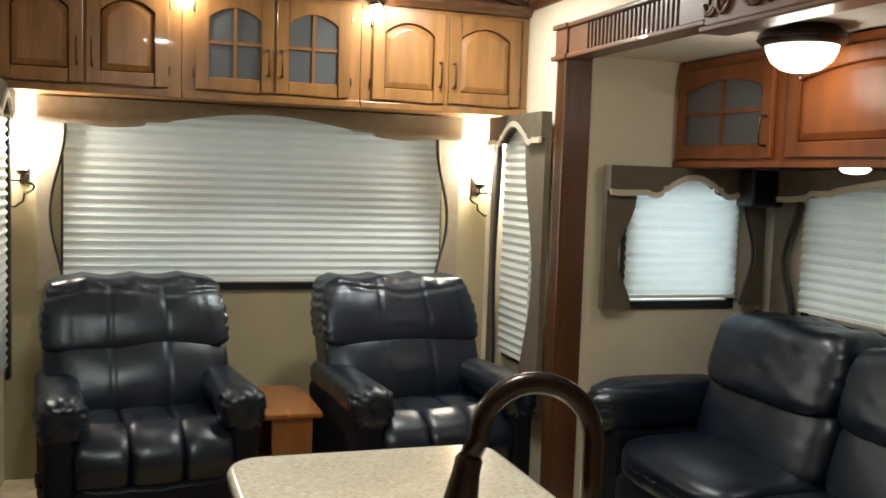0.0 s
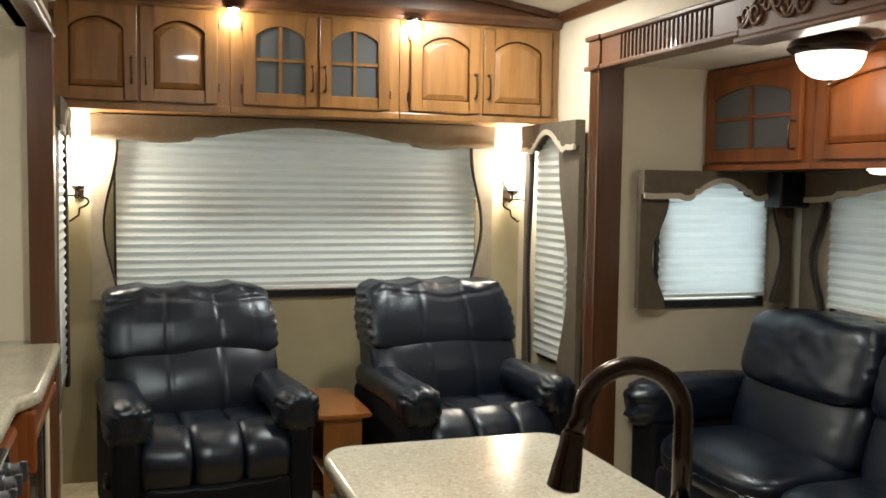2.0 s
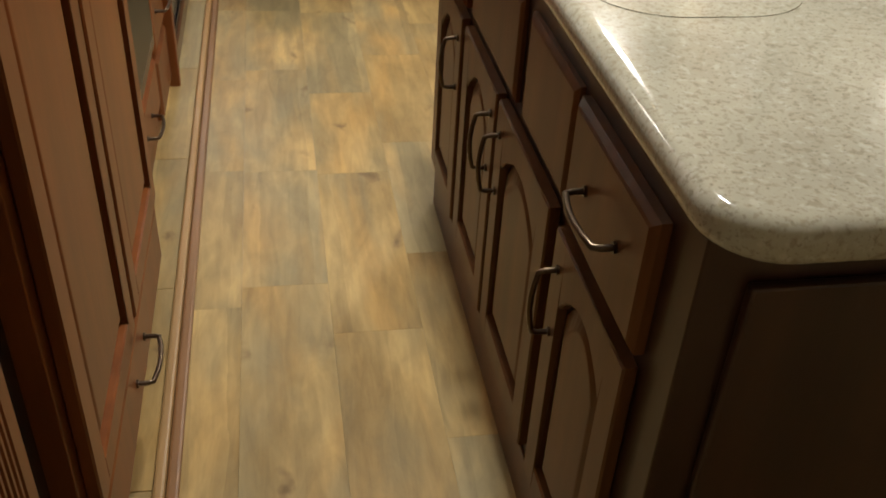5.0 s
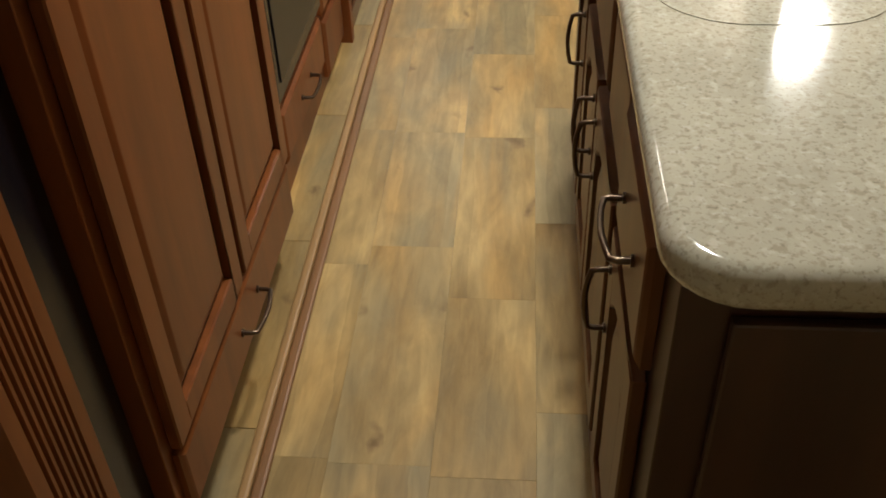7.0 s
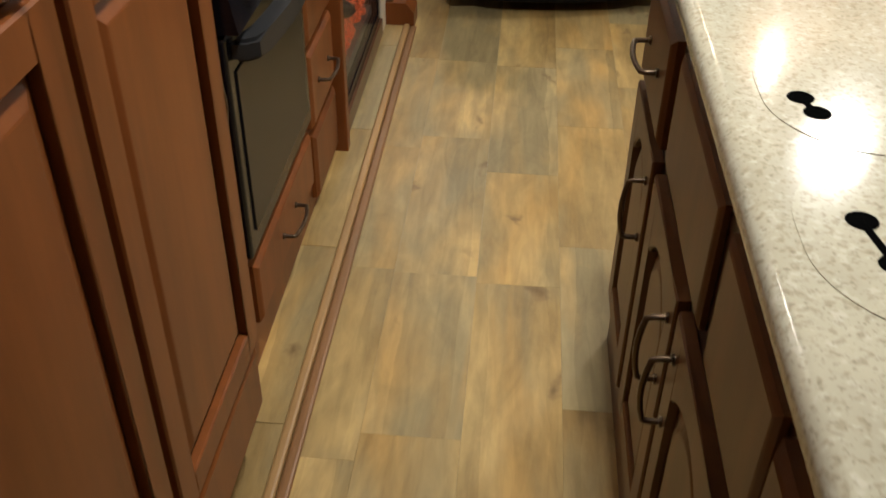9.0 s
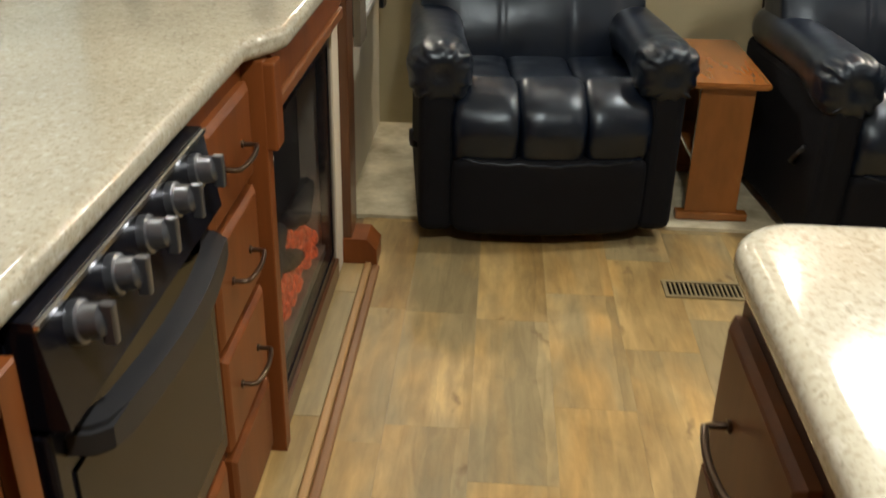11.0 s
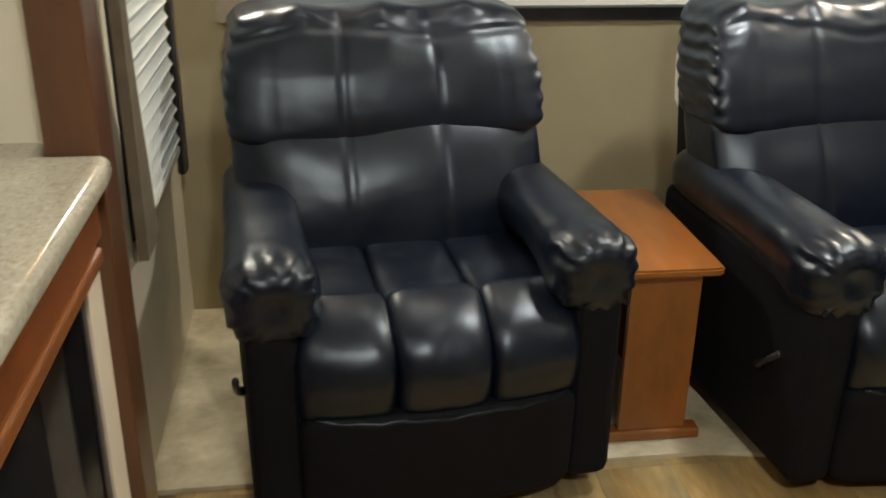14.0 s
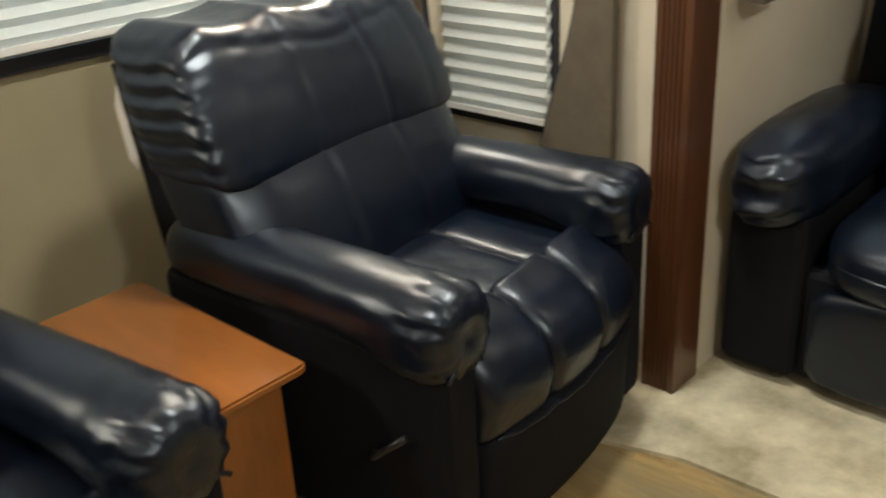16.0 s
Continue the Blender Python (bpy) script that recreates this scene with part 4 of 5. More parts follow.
def worktop(name, outline, z0, z1, label, r=0.016):
    """A solid surface top with a bull-nosed edge."""
    bm = bmesh.new()
    n = len(outline)
    area = sum(outline[i][0] * outline[(i + 1) % n][1] - outline[(i + 1) % n][0] * outline[i][1] for i in range(n))
    side = 1.0 if area > 0 else -1.0
    inward = []
    for i in range(n):
        a, b, c = Vector(outline[i - 1]), Vector(outline[i]), Vector(outline[(i + 1) % n])
        d0, d1 = (b - a).normalized(), (c - b).normalized()
        n0, n1 = Vector((-d0.y, d0.x)) * side, Vector((-d1.y, d1.x)) * side
        inward.append((n0 + n1) / max(0.5, 1 + n0.dot(n1)))
    rings = []
    for top in (0, 1):
        for j in range(6):
            a = radians(18 * j) if top else radians(90 - 18 * j)
            d, up = r * (1 - math.cos(a)), r * (1 - math.sin(a))
            z = z1 - up if top else z0 + up
            rings.append([Vector((p[0] + q.x * d, p[1] + q.y * d, z)) for p, q in zip(outline, inward)])
    rings.append([Vector((p[0] + q.x * (r + 0.008), p[1] + q.y * (r + 0.008), z1)) for p, q in zip(outline, inward)])
    loft(bm, rings)
    bmesh.ops.recalc_face_normals(bm, faces=bm.faces)
    return solid(name, bm, STONE, label, "worktop", smooth=35)


ky = [(KX + 0.002, 1.904), (-0.605, 1.904), (-0.605, 2.955)]
ky += [(-0.590, 2.985), (-0.568, 3.025), (-0.553, 3.065)]
ky += [(-0.553, 3.81), (-0.556, 3.865), (-0.565, 3.882), (-0.60, 3.882), (-0.668, 3.882), (-0.668, KEND - 0.002), (KX + 0.002, KEND - 0.002)]
worktop("worktop", ky, 0.872, CTOP, "beige speckled solid-surface kitchen worktop with bull-nosed edge")

FX = -0.625
# drawer unit between oven and fireplace
c = thing("base_cabinet", -0.9, 2.82, 0, "red-brown stained drawer unit under the worktop", "cabinet", "kitchen base units")
part("body", boxed(-1.25, FX, 2.665, 2.985, 0.0, 0.871), WOOD, c)
for z0, z1 in ((0.665, 0.84), (0.455, 0.645), (0.245, 0.435), (0.05, 0.225)):
    drawer_front(c, (FX + 0.001, 2.69, z0), (0, 1, 0), (1, 0, 0), 0.275, z1 - z0, WOOD, z0 > 0.1)
# oven
ov = thing("oven", -0.9, 2.37, 0.29, "black built-in gas range with knobs and a towel-bar door", "oven")
part("case", boxed(-1.2, FX, 2.095, 2.655, 0.27, 0.870), BLACK, ov)
bm = bmesh.new()
prism(bm, [(-0.624, 0.745), (-0.575, 0.745), (-0.595, 0.868), (-0.624, 0.868)], 2.10, 2.65, lambda u, v, w: Vector((u, w, v)))
part("control_panel", bm, BLACK, ov, "black sloping control panel")
for i in range(5):
    ky0 = 2.17 + i * 0.102
    o = Vector((-0.590, ky0, 0.828))
    nrm = Vector((0.987, 0, 0.16))
    k = part("knob", tube(bmesh.new(), [o, o + nrm * 0.012, o + nrm * 0.014, o + nrm * 0.032, o + nrm * 0.036], [0.024, 0.024, 0.020, 0.018, 0.013], 18), KNOB, ov, "silver-grey round knob", smooth=40)
    part("grip", boxed(o.x + 0.030, o.x + 0.046, ky0 - 0.006, ky0 + 0.006, 0.806, 0.854, bevel=0.003), KNOB, k)
part("trim_strip", boxed(-0.594, -0.5885, 2.10, 2.65, 0.859, 0.866, bevel=0.001), CHROME, ov, "thin silver trim strip")
dr = part("door", boxed(-0.624, -0.600, 2.10, 2.65, 0.295, 0.738, bevel=0.006), BLACK, ov)
part("glass", boxed(-0.5995, -0.5965, 2.135, 2.615, 0.34, 0.665, bevel=0.001), OVEN_GLASS, dr, "dark oven glass")
bar = [(-0.600, 2.13), (-0.574, 2.135)] + [(-0.556 + 0.020 * math.sin(math.pi * i / 12), 2.15 + 0.45 * i / 12) for i in range(13)] + [(-0.574, 2.615), (-0.600, 2.62)]
bar += [(-0.600, 2.60)] + [(-0.586 + 0.018 * math.sin(math.pi * i / 12), 2.59 - 0.43 * i / 12) for i in range(13)] + [(-0.600, 2.15)]
bm = prism(bmesh.new(), bar, 0.682, 0.722, lambda u, v, w: Vector((u, v, w)))
bmesh.ops.bevel(bm, geom=[e for e in bm.edges if abs(e.verts[0].co.z - e.verts[1].co.z) < 1e-6], offset=0.007, segments=2, affect="EDGES")
part("handle", bm, BLACKM, dr, "black bowed flat towel bar", smooth=40)
c = thing("base_cabinet", -0.9, 2.37, 0, "red-brown stained drawer under the oven", "cabinet", "kitchen base units")
part("body", boxed(-1.2, FX, 2.09, 2.664, 0.0, 0.268), WOOD, c)
drawer_front(c, (FX + 0.001, 2.125, 0.12), (0, 1, 0), (1, 0, 0), 0.525, 0.14, WOOD)
# electric fireplace
f = thing("fireplace", -0.8, 3.4, 0, "electric fireplace with glowing embers in a wooden surround under the worktop", "fireplace")
part("carcass", boxed(-1.2, -0.70, 2.99, 3.884, 0.0, 0.870), BLACKM, f)
bm = boxed(-0.70, -0.585, 2.99, 3.03, 0.0, 0.870, bevel=0.003)
part("side_board", bm, WOOD, f)
bm = boxed(-0.70, -0.578, 3.031, 3.84, 0.79, 0.870, bevel=0.004)
part("mantel", bm, WOOD, f)
part("mantel_rail", boxed(-0.70, -0.570, 3.035, 3.80, 0.762, 0.789, bevel=0.005), WOOD_H, f)
part("corner_block", boxed(-0.70, -0.566, 2.992, 3.05, 0.70, 0.865, bevel=0.004), WOOD, f)
part("cream_stile", boxed(-0.70, -0.600, 3.79, 3.884, 0.012, 0.785, bevel=0.002), CREAMPAINT, f, "cream painted stile")
part("plinth", boxed(-0.70, -0.598, 3.031, 3.789, 0.012, 0.07, bevel=0.002), WOOD_D, f)
box_bm = boxed(-0.64, -0.606, 3.031, 3.789, 0.70, 0.761)
box(box_bm, -0.64, -0.606, 3.031, 3.062, 0.071, 0.70)
box(box_bm, -0.64, -0.606, 3.755, 3.789, 0.071, 0.70)
box(box_bm, -0.64, -0.606, 3.062, 3.755, 0.071, 0.10)
part("black_frame", box_bm, BLACK, f, "black metal firebox frame")
part("hearth", boxed(-0.699, -0.63, 3.063, 3.754, 0.101, 0.13), mat("fire_ash", (0.25, 0.22, 0.17), 0.8, vary=0.3, scale=(20, 20, 20), bump=0.6, bump_scale=60), f, "grey ash bed")
bm = bmesh.new()
rnd = random.Random(4)
for i in range(150):
    y = 3.075 + 0.62 * rnd.random() ** 1.3
    rise = (0.02 + 0.24 * rnd.random() ** 1.6) * min(1.0, (3.85 - y) / 0.6)
    s = rnd.uniform(0.008, 0.018)
    x = -0.662 - 0.10 * rise + rnd.uniform(-0.008, 0.008)
    puff(bm, x - s, x + s, y, y + 2.4 * s, 0.120 + rise - 0.7 * s, 0.132 + rise + s, 2.6, 3, 0.004, i)
tagged(part("embers", bm, EMBER, f, "glowing red embers", smooth=True), kind="stuff")
bm = bmesh.new()
for i, (y, a) in enumerate(((3.15, 0.3), (3.33, -0.25), (3.5, 0.2))):
    tube(bm, [(-0.672, y, 0.24 + 0.04 * i), (-0.665, y + 0.1, 0.27 + a * 0.1), (-0.672, y + 0.24, 0.26 + a * 0.3)], [0.024, 0.03, 0.022], 8)
part("log", bm, mat("charred_log", (0.10, 0.085, 0.075), 0.9, vary=0.6, scale=(30, 30, 30), bump=1, bump_scale=80), f, "charred logs", smooth=True)
g = part("glass", boxed(-0.612, -0.609, 3.063, 3.754, 0.101, 0.699), mat("smoked_glass", (0.02, 0.02, 0.022), 0.06, bump=0), f, "smoked glass front")
gb = g.data.materials[0].node_tree.nodes["Principled BSDF"]
gb.inputs["Alpha"].default_value = 0.35
bm = bmesh.new()
for k, w in ((0, 0.05), (1, 0.035)):
    box(bm, -0.6085, -0.6078, 3.075, 3.075 + w, 0.63 + 0.02 * k, 0.638 + 0.02 * k)
part("badge", bm, WHITE, f, "small white lettering bar")

# pantry beside the counter
PX = -0.555
c = thing("pantry_cabinet", -0.9, 1.47, 0.012, "tall red-brown stained pantry cabinet with raised-panel doors", "cabinet")
part("body", boxed(-1.25, PX, 1.06, 1.901, 0.145, 2.04, bevel=0.002), WOOD, c)
part("plinth", boxed(-1.25, PX - 0.06, 1.06, 1.901, 0.012, 0.144), WOOD_D, c)
for y0, grip in ((1.085, (0.355, 0.09, True)), (1.49, None)):
    panel_door(c, (PX + 0.001, y0, 0.31), (0, 1, 0), (1, 0, 0), 0.385, 0.76, WOOD, False, False, None, stile=0.05)
    panel_door(c, (PX + 0.001, y0, 1.09), (0, 1, 0), (1, 0, 0), 0.385, 0.92, WOOD, True, False, grip, stile=0.05)
drawer_front(c, (PX + 0.001, 1.085, 0.16), (0, 1, 0), (1, 0, 0), 0.79, 0.135, WOOD, True, 0.016)
c = thing("base_cabinet", -0.9, 1.97, 0, "red-brown stained narrow base cabinet beside the oven", "cabinet", "kitchen base units")
part("body", boxed(-1.25, FX, 1.903, 2.089, 0.0, 0.871), WOOD, c)
panel_door(c, (FX + 0.001, 1.908, 0.09), (0, 1, 0), (1, 0, 0), 0.172, 0.755, WOOD, False, False, (0.065, 0.60, True), stile=0.04)
fr = thing("refrigerator", -0.95, 1.03, 0, "black built-in refrigerator with a rounded handle beside the pantry", "refrigerator")
part("case", boxed(-1.25, -0.585, 0.93, 1.057, 0.012, 2.04, bevel=0.004), BLACK, fr)
part("door_handle", puff(bmesh.new(), -0.588, -0.456, 0.945, 1.020, 1.125, 1.78, 5.0, 12, 0.0, 0), BLACK, fr, "dark glossy rounded handle", smooth=True)
fp = thing("slide_trim", -0.62, 0.89, 0, "red-brown fluted wooden pilaster at the near end of the kitchen", "trim", kind="structure")
part("fluted_face", fluted(bmesh.new(), (-0.66, 0.79, 0.012), (0, 1, 0), (1, 0, 0), 0.135, 2.03, 7, 0.007, 0.11), WOOD, fp)

# light switch plates and a power lead on the counter
for ox in (-1.165, -0.815):
    o = thing("wall_outlet", ox, KEND, 1.0, "dark brown double outlet plate on the end wall", "outlet", "outlet plates")
    part("plate", boxed(ox - 0.036, ox + 0.036, KEND - 0.007, KEND - 0.001, 1.022, 1.14, bevel=0.003), BLACKM, o)
    for dz in (1.05, 1.10):
        part("socket", boxed(ox - 0.016, ox + 0.016, KEND - 0.010, KEND - 0.0075, dz - 0.015, dz + 0.015, bevel=0.001), BRONZE, o)
w = thing("shade_cord", -1.13, 3.72, CTOP, "white plastic cord tassel of the shade lying on the worktop", "cord")
bm = boxed(-1.20, -1.05, 3.69, 3.735, CTOP + 0.001, CTOP + 0.014, bevel=0.004)
part("weight", bm, WHITE, w)
bm = tube(bmesh.new(), [(-1.25, 3.78, 1.10), (-1.21, 3.80, 1.00), (-1.18, 3.79, 0.935), (-1.14, 3.74, 0.926)], 0.003, 6)
tube(bm, [(-1.25, 3.80, 1.10), (-1.17, 3.82, 0.99), (-1.10, 3.80, 0.930), (-1.08, 3.735, 0.927)], 0.003, 6)
part("cord", bm, WHITE, w, smooth=True)

# ---- island ----
IX0, IX1, IY0, IY1 = 0.076, 0.655, 0.80, 2.315


def rounded(x0, x1, y0, y1, r, k=7):
    pts = []
    for cx, cy, a0 in ((x1 - r, y1 - r, 0), (x0 + r, y1 - r, 90), (x0 + r, y0 + r, 180), (x1 - r, y0 + r, 270)):
        pts += [(cx + r * math.cos(radians(a0 + 90 * i / k)), cy + r * math.sin(radians(a0 + 90 * i / k))) for i in range(k + 1)]
    return pts


worktop("worktop", rounded(IX0, IX1, IY0, IY1, 0.075), 0.868, CTOP, "beige speckled solid-surface island top with rounded corners", 0.019)
FI = 0.105
isl = thing("kitchen_island", 0.37, 1.6, 0, "dark espresso-stained kitchen island with arched panel doors", "cabinet")
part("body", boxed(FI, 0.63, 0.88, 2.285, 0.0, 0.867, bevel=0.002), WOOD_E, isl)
part("end_rail", boxed(FI + 0.02, 0.60, 0.858, 0.8645, 0.40, 0.45, bevel=0.002), WOOD, isl)
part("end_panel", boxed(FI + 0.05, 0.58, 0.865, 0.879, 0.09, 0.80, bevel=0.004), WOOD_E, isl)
part("plinth", boxed(FI - 0.006, FI - 0.001, 0.88, 2.285, 0.0, 0.11, bevel=0.001), WOOD_I, isl)
N = (-1, 0, 0)
U = (0, -1, 0)
for y1, y0, hside in ((2.265, 1.985, 1), (1.95, 1.65, 1), (1.63, 1.29, 0), (1.245, 0.955, 0)):
    w = y1 - y0
    panel_door(isl, (FI - 0.001, y1, 0.145), U, N, w, 0.478, WOOD_I, True, False, ((w - 0.03) if hside else 0.03, 0.37, True), stile=0.05)
for y1, y0, h in ((2.265, 1.985, True), (1.242, 0.953, True)):
    drawer_front(isl, (FI - 0.001, y1, 0.645), U, N, y1 - y0, 0.175, WOOD_I, h)
drawer_front(isl, (FI - 0.001, 1.52, 0.645), U, N, 0.255, 0.175, WOOD_I, False, 0.012)
drawer_front(isl, (FI - 0.001, 1.945, 0.645), U, N, 0.375, 0.175, WOOD_I, False, 0.012)
# faucet
fx, fy = 0.485, 1.50
fa = thing("faucet", fx, fy, CTOP, "oil-rubbed bronze gooseneck pull-down faucet on the island", "faucet")
part("base", lathe(bmesh.new(), ((0.034, 0.0), (0.034, 0.006), (0.028, 0.012), (0.024, 0.02), (0.024, 0.085), (0.027, 0.09), (0.027, 0.10), (0.018, 0.108)), fx, fy, 24, z=CTOP + 0.001), BRONZE, fa, smooth=40)
dx, dy = -0.95, 0.31
R = 0.078
pts = [(fx, fy, CTOP + 0.10), (fx, fy, CTOP + 0.18)] + [(fx + dx * (R - R * math.cos(a)), fy + dy * (R - R * math.cos(a)), CTOP + 0.235 + R * math.sin(a)) for a in [math.pi * i / 16 for i in range(17)]]
pts += [(fx + dx * (2 * R + 0.012), fy + dy * (2 * R + 0.012), CTOP + 0.205)]
part("spout", tube(bmesh.new(), pts, 0.015, 14), BRONZE, fa, smooth=True)
e = Vector(pts[-1])
dn = Vector((dx * 0.16, dy * 0.16, -1)).normalized()
part("spray_head", tube(bmesh.new(), [e + dn * q for q in (-0.005, 0.0, 0.02, 0.05, 0.082, 0.086)], [0.0165, 0.019, 0.019, 0.023, 0.026, 0.02], 16), BRONZE, fa, smooth=40)
hb = Vector((fx - 0.01, fy - 0.117, CTOP))
sd = thing("soap_dispenser", hb.x, hb.y, CTOP, "oil-rubbed bronze faucet lever on a round base", "faucet")
part("base", lathe(bmesh.new(), ((0.030, 0.0), (0.030, 0.006), (0.024, 0.012), (0.022, 0.06), (0.026, 0.068), (0.022, 0.085), (0.01, 0.09)), hb.x, hb.y, 20, z=CTOP + 0.001), BRONZE, sd, smooth=40)
part("lever", tube(bmesh.new(), [hb + Vector((0, 0, 0.075)), hb + Vector((-0.005, 0.01, 0.10)), hb + Vector((-0.012, 0.03, 0.108)), hb + Vector((-0.02, 0.045, 0.110))], [0.014, 0.012, 0.009, 0.007], 10), BRONZE, sd, smooth=True)
# sink covers flush in the top, with finger holes
for (cx0, cx1, cy0, cy1), holes in (((0.125, 0.425, 1.525, 1.79), ((0.166, 1.638), (0.176, 1.605))), ((0.112, 0.41, 1.255, 1.515), ((0.170, 1.410), (0.181, 1.348)))):
    s = thing("sink_cover", (cx0 + cx1) / 2, (cy0 + cy1) / 2, CTOP, "beige speckled sink cover lying flush in the island top", "sink cover", "sink covers")
    part("board", prism(bmesh.new(), rounded(cx0, cx1, cy0, cy1, 0.11, 10), CTOP - 0.006, CTOP + 0.0011, lambda u, v, w: Vector((u, v, w))), STONE, s)
    for hx, hy in holes:
        part("finger_hole", lathe(bmesh.new(), ((0.0145, 0.0), (0.014, 0.0008), (0.003, 0.001)), hx, hy, 14, z=CTOP + 0.0012), SEAM, s, "dark finger hole")
    if len(holes) == 2:
        (xa, ya), (xb, yb) = holes
        part("finger_slot", tube(bmesh.new(), [(xa, ya, CTOP - 0.0062), (xb, yb, CTOP - 0.0062)], 0.0088, 8), SEAM, s)

# ---- recliners ----
def smooth_step(a, b, x):
    t = min(1.0, max(0.0, (x - a) / (b - a)))
    return t * t * (3 - 2 * t)


def recliner(label, x, y, turn):
    """Built with its front towards -y; the seat's front edge lies at y = 0."""
    c = thing("recliner", 0, 0, 0, label, "armchair", "recliners")
    part("body", boxed(-0.36, 0.36, 0.09, 0.80, 0.03, 0.36, bevel=0.02), SKIRT, c)

    def foot(u, v, w, q):
        return Vector((q.x, q.y + 0.030 * u * u - 0.006 * w * (v < 0), q.z))
    part("footrest", puff(bmesh.new(), -0.298, 0.298, 0.000, 0.12, 0.035, 0.290, 10, 16, 0.0, 0, foot), SKIRT, c, smooth=True)
    part("footrest_welt", tube(bmesh.new(), [(-0.27 + 0.54 * i / 24, -0.002 + 0.030 * (i / 12 - 1) ** 2, 0.278 + 0.008 * (i / 12 - 1) ** 2 - 0.006 * abs(math.sin(math.pi * i / 8)) + 0.002 * math.sin(i * 1.9)) for i in range(25)], 0.0045, 6), LEATHER, c, "piped seam", smooth=True)
    # three channels of the seat, each rolled over the front edge, with a cross seam behind the roll
    for i in range(3):
        x0 = -0.300 + 0.200 * i

        def seat(u, v, w, q, i=i):
            up = smooth_step(-0.6, 0.9, w)
            rear = smooth_step(-0.50, -0.42, v) * (0.030 - 0.010 * smooth_step(-0.3, 0.6, v))
            crease = 0.013 * math.exp(-((v + 0.47) / 0.03) ** 2)
            f = max(0.0, (-v - 0.50) / 0.50)
            drop = 0.070 * f ** 1.8
            crown = 0.012 * (1 - u ** 4) * (0.6 + 0.4 * (v < -0.47))
            soft = 0.003 * noise.noise(Vector((u * 1.4 + i * 3, v * 4, x * 7)))
            pucker = 0.003 * noise.noise(Vector((u * 7, v * 12, x + i))) * math.exp(-((v + 0.47) / 0.12) ** 2)
            out = (0.008 * (1 - u ** 4) + 0.028 * (1 - (w - 0.1) ** 2 / 1.21)) * smooth_step(-0.55, -0.95, v)
            return Vector((q.x, q.y - out + 0.030 * ((q.x / 0.3) ** 2) * smooth_step(-0.4, -0.8, v), q.z - up * (rear + crease + drop - crown - soft - pucker)))
        part("seat_section", puff(bmesh.new(), x0 - 0.004, x0 + 0.204, 0.022, 0.56, 0.262, 0.496, 10.0, 36, 0.0008, 3.1 * i + x, seat), LEATHER, c, smooth=True)

    SEAMS = (-0.30, 0.30)

    def seam(u, s=0.022):
        return sum(math.exp(-((u - g) / s) ** 2) for g in SEAMS) + 0.45 * sum(math.exp(-((u - g) / s) ** 2) for g in (-0.74, 0.74))

    def lean(u, v, w, q):
        front = smooth_step(0.0, -0.5, v)
        belly = 0.056 * (1 - (w - 0.22) ** 2 / 1.25) * (1 - 0.55 * u * u) * front
        wing = 0.020 * smooth_step(0.70, 0.98, abs(u)) * front
        soft = 0.004 * noise.noise(Vector((u * 2.0, w * 1.6, 3 + x))) * front
        top = 0.008 * math.sin(5 * u + 2 * x) * max(0, w)
        return Vector((q.x, q.y + (q.z - 0.45) * 0.43 + 0.0045 * seam(u) * front - belly + wing - soft, q.z + top))
    part("lumbar_cushion", puff(bmesh.new(), -0.380, 0.380, 0.468, 0.68, 0.40, 0.764, 10.0, 60, 0.0006, 7 + x, lean), LEATHER, c, smooth=True)

    def head(u, v, w, q):
        front = smooth_step(0.2, -0.4, v)
        gather = smooth_step(0.45, 0.98, w)
        fold = 0.005 * math.exp(-((w - 0.62 + 0.10 * math.sin(4 * u + x)) / 0.08) ** 2) * front
        pucker = 0.010 * noise.noise(Vector((u * 8, w * 6, 2 + x))) * gather
        side = 0.0035 * math.sin(w * 21 + 3 * noise.noise(Vector((v * 2, u, x)))) * smooth_step(0.86, 1.0, abs(u))
        belly = 0.048 * (1 - (w + 0.15) ** 2 / 1.5) * (1 - 0.4 * u * u) * front
        soft = 0.004 * noise.noise(Vector((u * 2.0, w * 1.8, 9 + x))) * front
        sag = 0.014 * abs(math.sin(5.5 * u + x)) * max(0, w) + 0.008 * smooth_step(0.75, 1.0, abs(u)) * max(0, w)
        return Vector((q.x * (1 - 0.075 * smooth_step(-0.3, 1, w)) + side * (1 if u > 0 else -1), q.y + (q.z - 0.45) * 0.40 + 0.0045 * seam(u) * front + fold + pucker - belly - soft, q.z - sag))
    part("head_pillow", puff(bmesh.new(), -0.388, 0.388, 0.468, 0.69, 0.703, 1.012, 11.0, 64, 0.0006, 11 + x, head), LEATHER, c, smooth=True)
    bm = bmesh.new()
    prism(bm, [(0.60, 0.10), (0.80, 0.10), (0.945, 0.94), (0.86, 0.955), (0.71, 0.6)], -0.335, 0.335, lambda u, v, w: Vector((w, u, v)))
    bmesh.ops.bevel(bm, geom=bm.edges[:], offset=0.02, segments=2, affect="EDGES")
    part("back_shell", bm, SKIRT, c)
    for s in (-1, 1):
        xa, xb = (s * 0.290, s * 0.398)
        a = part("arm", boxed(min(xa, xb), max(xa, xb), 0.045, 0.80, 0.035, 0.515, bevel=0.03, seg=3), SKIRT, c, "smooth dark side panel")
        # a padded roll, its front end drawn together in small pleats
        stations = [(0.76, 0.86), (0.72, 0.97), (0.60, 1.0), (0.48, 0.99), (0.36, 0.98), (0.27, 1.0), (0.20, 1.04), (0.16, 1.07), (0.125, 1.09), (0.10, 1.08), (0.08, 1.05), (0.064, 0.99), (0.050, 0.90), (0.040, 0.77), (0.034, 0.60), (0.032, 0.42), (0.034, 0.24), (0.038, 0.08)]
        rings = []
